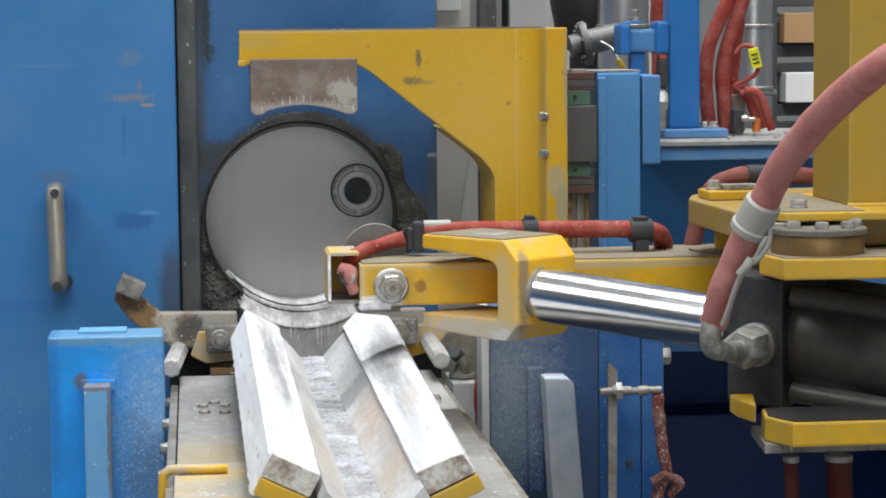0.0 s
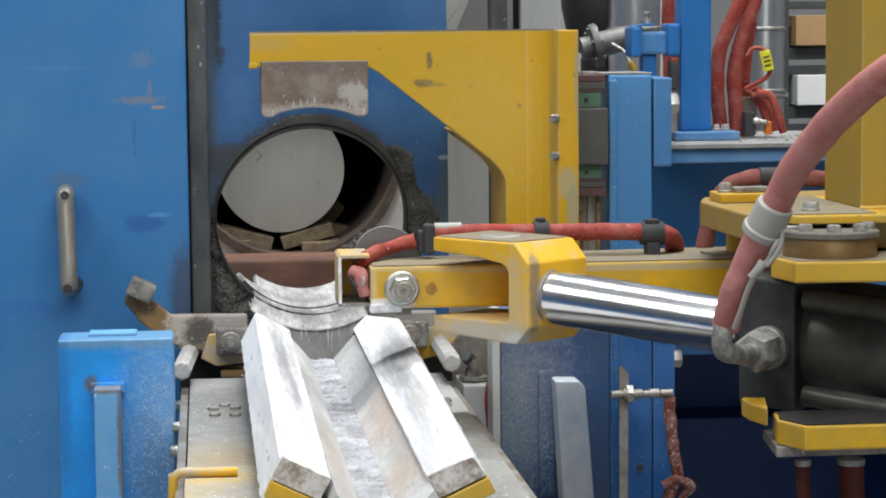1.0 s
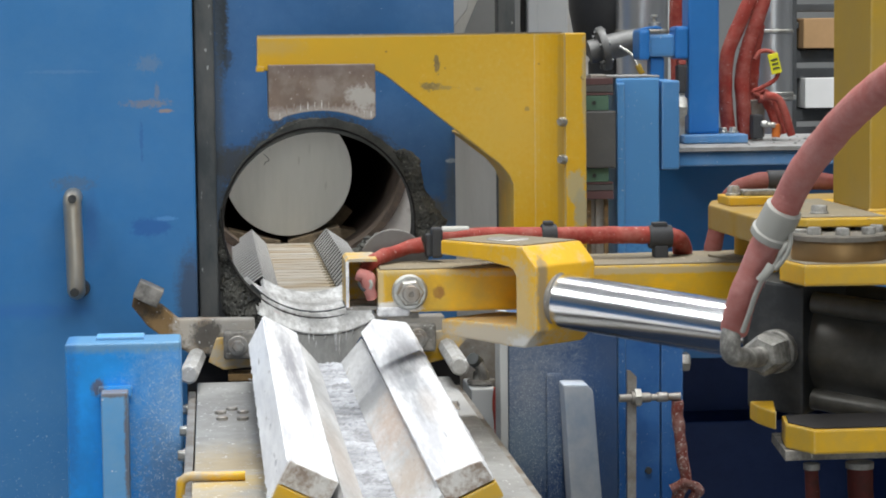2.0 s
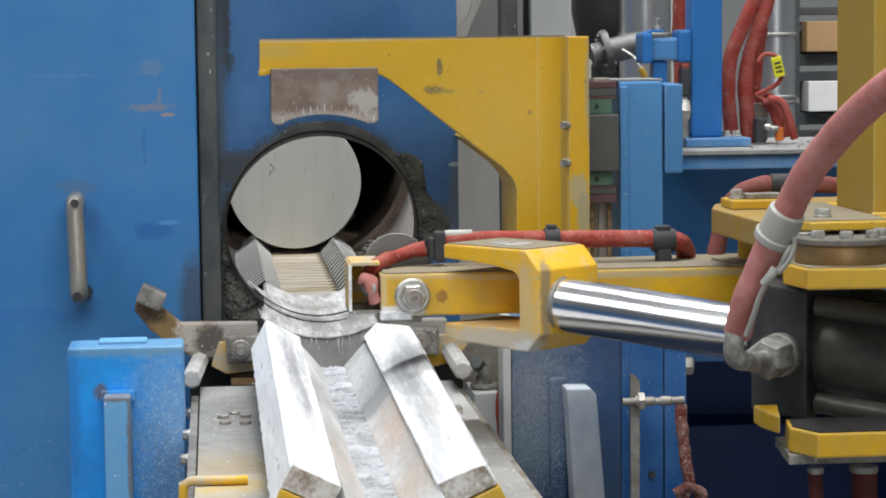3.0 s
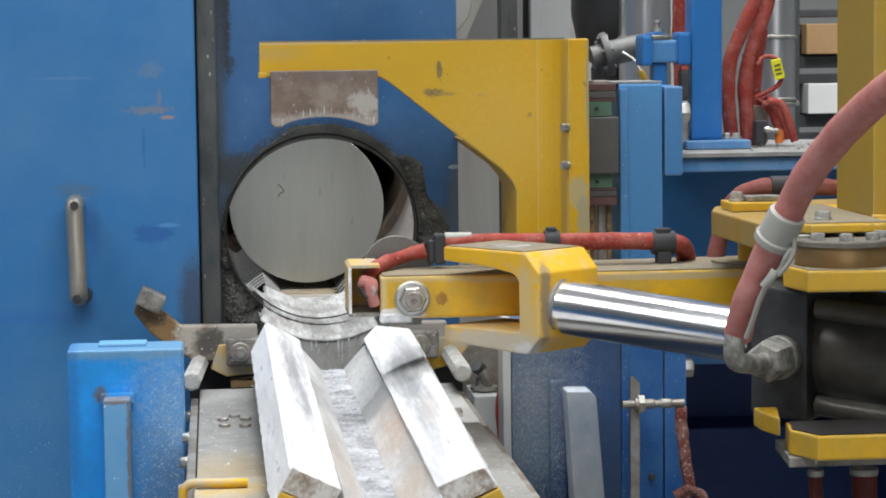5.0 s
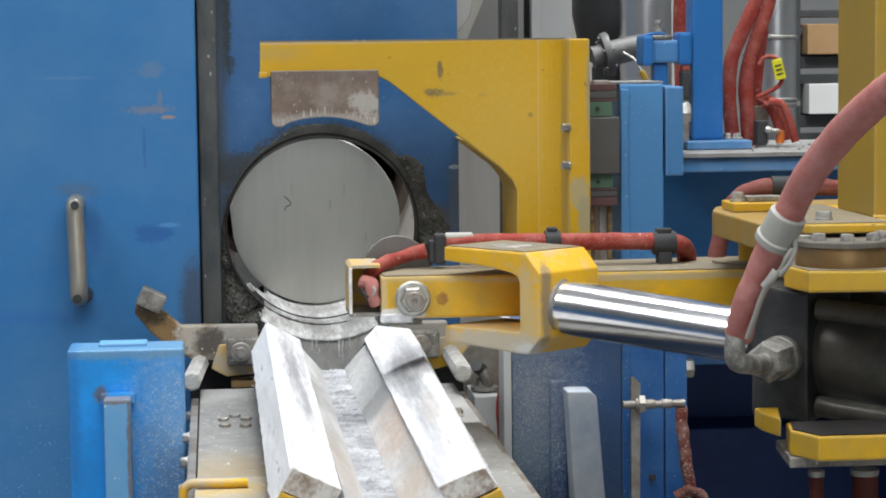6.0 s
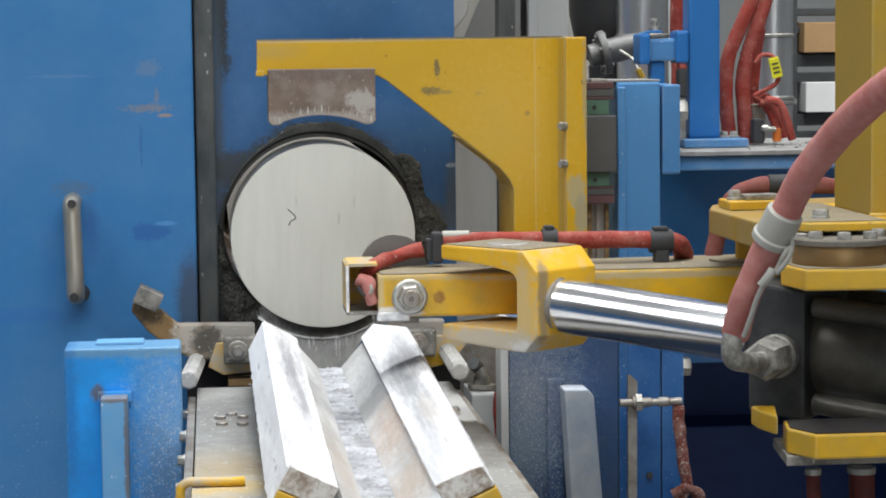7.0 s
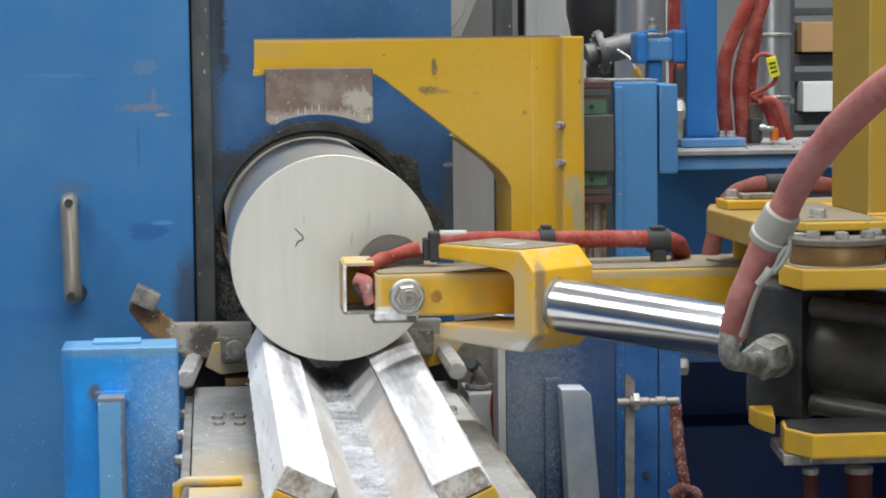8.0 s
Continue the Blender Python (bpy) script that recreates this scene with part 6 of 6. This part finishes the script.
def behind():
    t = thing("furnace_cladding", "light grey sheet steel furnace cladding panels", "machine panel")
    y = 0.55
    part("panel", box(B(), 0.468, 0.621, y, y + 0.03, 0.0, 2.5), CLADDING, t, bevel=0.003)
    part("panel", box(B(), 0.634, 0.654, y - 0.02, y + 0.03, 0.0, 2.5), LIGHTGREY, t, bevel=0.003)
    part("panel", box(B(), 0.655, 0.717, y, y + 0.03, 0.0, 2.5), LIGHTGREY, t, bevel=0.003)
    part("seam", box(B(), 0.621, 0.634, y + 0.01, y + 0.03, 0.0, 2.5), SOOT, t)
    part("brace", prism(B(), [(0.553, 1.668), (0.620, 1.667), (0.618, 1.476), (0.470, 1.478)], y - 0.01, y - 0.004), DARKPANEL, t)
    t = thing("exhaust_drum", "large dark grey steel exhaust drum", "drum")
    x, z = 0.867, 1.650
    part("shell", turned(B(), (x, 0.9, z - 0.16), (x, 0.9, z + 0.9), [(0, 0.02), (0.02, 0.055), (0.06, 0.08), (0.12, 0.092), (1.0, 0.095)], 48), DARKGREY, t)
    part("stand", rod(B(), (x, 0.9, 0.937), (x, 0.9, z - 0.15), 0.05), DARKGREY, t)
    t = thing("pipe_valve", "grey flanged pipe valve with a small cable", "valve")
    y = 0.25
    a, b = Vector((0.710, y, 1.521)), Vector((0.795, y, 1.541))
    part("body", turned(B(), a, b, [(0, 0.022), (0.020, 0.022), (0.021, 0.040), (0.026, 0.042), (0.034, 0.042), (0.035, 0.024), (0.06, 0.024), (0.10, 0.022)], 32), VALVE, t)
    part("knob", rod(B(), (0.795, y - 0.02, 1.543), (0.822, y - 0.03, 1.552), 0.017, 20, 0.005), RUBBER, t)
    part("cable", hose_mesh(B(), [(0.763, y - 0.03, 1.531), (0.781, y - 0.05, 1.517), (0.791, y - 0.06, 1.497)], 0.0028, 10, 6), ZINC, t)
    part("cable_end", rod(B(), (0.791, y - 0.06, 1.497), (0.800, y - 0.06, 1.480), 0.006, 10), YELLOW, t, "yellow cable plug")
    for k in range(6):
        a6 = 2 * math.pi * k / 6
        d = (b - a).normalized()
        u, v = d.orthogonal().normalized(), d.cross(d.orthogonal().normalized())
        c = a + d * 0.020 + u * 0.034 * math.cos(a6) + v * 0.034 * math.sin(a6)
        part("flange_bolt", rod(B(), c - d * 0.004, c + d * 0.018, 0.004, 8), VALVE, t)
    # tall galvanised ducts
    for x0, y, r in ((0.916, 0.8, 0.055), (1.184, 0.75, 0.0445)):
        t = thing("air_duct", "tall galvanised sheet metal air duct", "duct", group="air ducts")
        part("pipe", rod(B(), (x0, y, 0.937), (x0, y, 2.6), r, 40), DUCT, t)
        for z in ((1.555, 1.85) if r > 0.05 else (1.411, 1.421, 1.552, 1.85)):
            part("joint_band", turned(B(), (x0, y, z), (x0, y, z + 0.012), [(0, r), (0.002, r + 0.003), (0.007, r + 0.003), (0.009, r)], 40), ZINC, t)
    part("clamp_screw", hex_bolt(B(), (1.230, 0.745, 1.417), (0, -1, 0), 0.010, 0.012, 0.007), ZINC, t, "small zinc clamp screw")
    # thick red cables beside the post
    y = 0.16
    for pts, r in ((CABLE_A, 0.0135), (CABLE_B, 0.0140), ([(0.922, 1.695), (0.921, 1.629), (0.920, 1.562), (0.922, 1.506), (0.924, 1.420), (0.924, 1.340)], 0.016)):
        t = thing("power_cable", "thick red sleeved cable behind the blue post", "cable", group="cables at the post")
        y2 = y if r < 0.015 else 0.45
        part("sleeve", hose_mesh(B(), [(a, y2, b) for a, b in pts], r, 16, 9, 0.07), RED_HOSE, t)
    t = thing("power_cable", "thick red sleeved cable behind the blue post", "cable", group="cables at the post")
    part("sleeve", hose_mesh(B(), [(1.024, 0.205, 1.570), (1.016, 0.205, 1.519), (1.011, 0.205, 1.456), (1.008, 0.205, 1.357)], 0.0125, 16, 9, 0.08), RED_HOSE, t)
    t = thing("cable_connector", "dark square cable connector on a grey plug", "connector")
    part("housing", box(B(), 0.839, 0.854, 0.05, 0.08, 1.447, 1.498), RUBBER, t, bevel=0.004)
    part("cap", box(B(), 0.841, 0.854, 0.052, 0.078, 1.498, 1.506), RED_HOSE, t, "red connector cap", bevel=0.002)
    part("stem", box(B(), 0.841, 0.853, 0.055, 0.075, 1.368, 1.447), ZINC, t, bevel=0.003)
    t = thing("tagged_wire", "thin red wire loop with a yellow tag", "wire")
    y = 0.14
    part("wire", hose_mesh(B(), [(1.001, 0.140, 1.506), (1.014, 0.140, 1.520), (1.036, 0.140, 1.516), (1.046, 0.140, 1.491), (1.040, 0.140, 1.468), (1.014, 0.140, 1.453), (0.999, 0.140, 1.445), (1.012, 0.140, 1.435), (1.025, 0.140, 1.414)], 0.004, 10, 8), RED_HOSE, t)
    o = part("tag", box(B(), -0.010, 0.010, -0.002, 0.002, -0.019, 0.019), TAG, t, "yellow identification tag", bevel=0.002)
    o.matrix_local = pose(1.037, y - 0.008, 1.497, 0, -14, 0)
    for k in range(3):
        q = part("tag_bar", box(B(), -0.006, 0.006, -0.0035, -0.0022, -0.002, 0.001), BLACK, o)
        q.location = (0, 0, 0.008 - 0.008 * k)
    t = thing("wire_bundle", "bundle of red wires and steel plugs on the shelf", "wires")
    for k, pts in enumerate((((1.004, 1.437), (1.027, 1.442), (1.045, 1.418), (1.060, 1.366)), ((1.009, 1.432), (1.023, 1.429), (1.036, 1.397), (1.047, 1.365)), ((1.015, 1.439), (1.041, 1.432), (1.055, 1.402), (1.066, 1.364)))):
        part("wire", hose_mesh(B(), [(a, y - 0.02 * k + 0.02, b) for a, b in pts], 0.0075, 10, 8, 0.15), RED_HOSE, t)
    part("plug_housing", box(B(), 0.990, 1.010, y - 0.035, y - 0.005, 1.360, 1.404), RUBBER, t, "black plug housing", bevel=0.003)
    part("plug", turned(B(), (1.004, y - 0.038, 1.388), (1.030, y - 0.038, 1.384), [(0, 0.004), (0.004, 0.0065), (0.010, 0.0065), (0.012, 0.004), (0.018, 0.004), (0.020, 0.0055), (0.026, 0.005)], 14), ZINC, t, "steel plug")
    part("plug", rod(B(), (1.034, y - 0.03, 1.386), (1.034, y - 0.03, 1.362), 0.008, 14), ORANGE, t, "orange plug end")
    part("bracket", box(B(), 1.003, 1.028, y + 0.03, y + 0.05, 1.360, 1.429), STEEL, t, bevel=0.002)
    # storage rack far behind
    t = thing("storage_rack", "dark grey steel storage rack with boxes", "rack")
    y = 2.2
    for p0, p1 in ((1.634, 1.612), (1.584, 1.565), (1.506, 1.472), (1.456, 1.428), (1.343, 1.309), (1.293, 1.265)):
        part("beam", box(B(), 1.572, 1.916, y, y + 0.04, p1, p0), DARKRACK, t, bevel=0.003)
    part("upright", box(B(), 1.595, 1.615, y - 0.01, y + 0.05, 0.0, 2.6), DARKRACK, t)
    part("upright", box(B(), 1.900, 1.925, y - 0.01, y + 0.05, 0.0, 2.6), DARKRACK, t)
    part("shelf", box(B(), 1.572, 1.916, y + 0.04, y + 0.5, 1.505, 1.511), DARKRACK, t)
    part("shelf", box(B(), 1.572, 1.916, y + 0.04, y + 0.5, 1.340, 1.347), DARKRACK, t)
    o = part("carton", box(B(), 1.624, 1.740, y - 0.05, y + 0.25, 1.511, 1.594), CARDBOARD, None, bevel=0.003)
    tagged(o, "brown cardboard carton on the storage rack", "carton")
    o = part("carton", box(B(), 1.629, 1.740, y - 0.05, y + 0.25, 1.347, 1.430), PAPER, None, bevel=0.003)
    tagged(o, "white wrapped carton on the storage rack", "carton")
    t = thing("machine_cabinet", "dark grey machine enclosure behind the ducts", "cabinet")
    part("body", box(B(), 0.75, 1.22, 1.6, 2.0, 0.0, 2.6), LIGHTGREY, t, bevel=0.01)
    part("door_line", box(B(), 0.98, 0.99, 1.594, 1.6, 0.1, 2.5), DARKGREY, t)


ORANGE = material("orange_plug_plastic", (0.60, 0.16, 0.03), 0.5, vary=0.1, scale=20, bump=0.05)
CLADDING = material("pale_streaked_sheet_steel", (0.60, 0.585, 0.55), 0.5, 0.15, vary=0.12, scale=5, bump=0.08, grain=70, stain=(0.42, 0.40, 0.36), stain_amount=0.42, stain_scale=7, stain_edge=0.35, stretch=(1, 1, 0.15))
VALVE = material("dull_grey_valve_casting", (0.15, 0.15, 0.148), 0.5, 0.4, vary=0.3, scale=30, bump=0.2, grain=90)
DARKPANEL = material("shaded_grey_brace", (0.26, 0.26, 0.255), 0.5, 0.3, vary=0.08, scale=4, bump=0.05)
DARKRACK = material("dark_grey_rack_steel", (0.075, 0.08, 0.085), 0.5, 0.2, vary=0.2, scale=8, bump=0.08)


def debris(name, label, x0, x1, y0, y1, z, count, size, mat, seed):
    """Loose chips strewn over a flat top."""
    rnd = random.Random(seed)
    bm = B()
    for _ in range(count):
        c = Vector((rnd.uniform(x0, x1), rnd.uniform(y0, y1), z))
        s = size * rnd.uniform(0.3, 1.0)
        a = rnd.uniform(0, 6.28)
        base = [c + Vector((s * rnd.uniform(0.5, 1.2) * math.cos(a + q), s * rnd.uniform(0.5, 1.2) * math.sin(a + q), 0)) for q in (0, 1.6, 3.1, 4.6)]
        top = c + Vector((0, 0, s * rnd.uniform(0.3, 0.7)))
        v = [bm.verts.new(p) for p in base]
        t = bm.verts.new(top)
        for i in range(4):
            bm.faces.new((v[i], v[(i + 1) % 4], t))
        bm.faces.new(v[::-1])
    tagged(part(name, bm, mat), label, "debris", kind="stuff")


def rubble():
    """Dark broken brick and scale heaped beside the chute in the furnace mouth."""
    rnd = random.Random(77)
    bm = B()
    for _ in range(320):
        x, y = rnd.uniform(0.335, 0.44), rnd.uniform(1.37, 1.445)
        s = rnd.uniform(0.003, 0.010)
        c = Vector((x, y, 1.0352 + s * 0.5 + max(0.0, 0.05 * rnd.random() * (1 - abs(x - 0.385) / 0.06))))
        geo = bmesh.ops.create_icosphere(bm, subdivisions=1, radius=s)
        for v in geo["verts"]:
            v.co = c + Vector((v.co.x * 1.5, v.co.y, v.co.z * 0.7)) * (1 + 1.1 * noise.noise((v.co + c) * 90))
    tagged(part("brick_rubble", bm, MORTAR), "dark broken brick rubble in the furnace mouth", "rubble", kind="stuff")


def strew():
    rubble()
    zt = 0.996
    debris("coating_flakes", "loose white coating flakes on the steel table", 0.0, 0.36, -1.5, -0.38, zt + 0.0002, 160, 0.0028, WHITE_COAT, 11)
    debris("scale_chips", "dark scale chips on the dusty grey shelf", 0.916, 1.2, -0.06, 0.30, 1.355 + 0.0002, 70, 0.005, SLATE, 12)
    debris("dust_crumbs", "pale dust crumbs on the pivot plate", 0.73, 1.0, -1.15, -0.7, 1.310 + 0.0002, 60, 0.0025, SHELF_DUST, 13)


# ---------------------------------------------------------------- moving things
def billet():
    t = thing("aluminium_billet", "sawn round aluminium billet with bright end face", "billet")
    bm = B()
    rings(bm, [[(r * math.cos(2 * math.pi * i / 128), y, r * math.sin(2 * math.pi * i / 128)) for i in range(128)] for y, r in ((0.0025, AR), (0.6, AR), (1.3, AR))], close_ends=True)
    part("body", bm, BILLET_SKIN, t)
    bm = B()
    rings(bm, [[(r * math.cos(2 * math.pi * i / 128), y, r * math.sin(2 * math.pi * i / 128)) for i in range(128)] for y, r in ((0.0024, AR), (0.001, AR), (0.0, AR - 0.001))], close_ends=False)
    bm.faces.new([v for v in bm.verts][-128:])
    part("sawn_face", bm, BILLET, t, "fine-sawn pale end face")
    # small curled scratch on the face
    pts = [(-0.059, -0.0002, 0.046), (-0.053, -0.0003, 0.041), (-0.047, -0.0004, 0.034), (-0.048, -0.0004, 0.029), (-0.054, -0.0003, 0.027), (-0.058, -0.0001, 0.019)]
    part("chip_mark", hose_mesh(B(), pts, 0.0009, 6, 5), GUIDE, t, "dark curled chip mark")
    t.location = (AX, 1.59, AZ)
    return t


def chute():
    t = thing("transfer_chute", "ribbed steel transfer chute with a flat worn floor", "chute")
    ln = 1.12
    zf = -0.168
    part("floor", box(B(), -0.055, 0.058, 0, ln, zf - 0.012, zf), CHUTE_FLOOR, t, bevel=0.001)
    pitch = 0.056
    for sgn in (-1, 1):
        fx = 0.0555 if sgn < 0 else 0.0600
        side = [(sgn * fx, zf - 0.012), (sgn * fx, zf + 0.0010), (sgn * 0.090, zf + 0.0362), (sgn * 0.140, zf + 0.0012), (sgn * 0.140, zf - 0.014)]
        block = part("ribbed_side", prism(B(), side, 0.0, ln), GROOVE, t, "grooved steel side block")
        tooth = [(sgn * fx, zf + 0.003), (sgn * 0.090, zf + 0.038), (sgn * 0.1405, zf + 0.003), (sgn * 0.1405, zf - 0.005), (sgn * 0.090, zf + 0.030), (sgn * fx, zf - 0.003)]
        first = part("rib", prism(B(), tooth, 0.0, pitch * 0.42), RIBS, block, bevel=0.0008, segments=1)
        for k in range(1, int(ln / pitch)):
            rib = first.copy()
            scene.collection.objects.link(rib)
            rib.location = (0, pitch * k, 0)
    # saw-toothed strip along one edge of the floor
    tooth = prism(B(), [(0.046, zf), (0.0585, zf), (0.0585, zf + 0.004)], 0.004, 0.026)
    first = part("edge_tooth", tooth, YELLOW_DUST, t, "yellowed edge tooth")
    for k in range(1, int(ln / pitch)):
        o = first.copy()
        scene.collection.objects.link(o)
        o.location = (0, pitch * k, 0)
    for k in range(int(ln / 0.058)):
        part("cross_bar", box(B(), -0.053, 0.053, 0.058 * k + 0.006, 0.058 * k + 0.040, zf, zf + 0.0009), CHUTE_FLOOR, t, bevel=0.001, segments=1)
    t.location = (SX, 0.43, SZ)
    return t


CHUTE_FLOOR = material("worn_tan_chute_floor", (0.42, 0.31, 0.18), 0.6, 0.15, vary=0.2, scale=6, bump=0.2, grain=60, stain=(0.62, 0.61, 0.58), stain_amount=0.5, stain_scale=7, stain_edge=0.3, stretch=(0.5, 1.6, 1))
# Near-black, so the shade of the grooves shows between the ribs.
GROOVE = material("groove_shade_steel", (0.030, 0.028, 0.027), 0.7, 0.2, vary=0.3, scale=12, bump=0.2, grain=80)
RIBS = material("bright_ribbed_steel", (0.70, 0.69, 0.68), 0.38, 0.4, vary=0.2, scale=10, bump=0.15, grain=70)

BUILT = {}


def build():
    housing()
    access_door()
    BUILT["shutter"] = shutter()
    furnace()
    bracket()
    guide_rail()
    frame_column()
    post()
    trough()
    saddle()
    table()
    cross_lever()
    side_cover()
    far_cover()
    swing_arm()
    clevis()
    port = cylinder()
    pivot_stand()
    hoses(port)
    frame_details()
    behind()
    strew()
    BUILT["billet"] = billet()
    BUILT["chute"] = chute()


build()


def motions():
    walk(BUILT["billet"], [(t, pose(AX, y, AZ)) for t, y in ((0.0, 1.59), (2.25, 1.59), (2.5, 1.525), (2.8, 1.423), (3.0, 1.351), (3.5, 1.173), (4.0, 0.993), (4.5, 0.808), (5.25, 0.527), (6.0, 0.2395), (6.5, 0.046), (7.0, -0.149), (7.5, -0.357), (8.0, -0.5707))])
    walk(BUILT["shutter"], [(t, pose(0, 0, z)) for t, z in ((0.0, 0.0), (0.1, 0.012), (0.2, 0.07), (0.3, 0.155), (0.4, 0.215), (0.5, 0.305), (0.6, 0.40), (0.7, 0.47), (0.8, 0.50), (8.0, 0.50))])
    walk(BUILT["chute"], [(t, pose(SX, y, SZ + z)) for t, y, z in ((0.0, 0.10, -0.14), (1.2, 0.10, -0.14), (1.3, 0.14, -0.08), (1.4, 0.30, -0.025), (1.5, 0.43, 0.0), (8.0, 0.43, 0.0))])


motions()
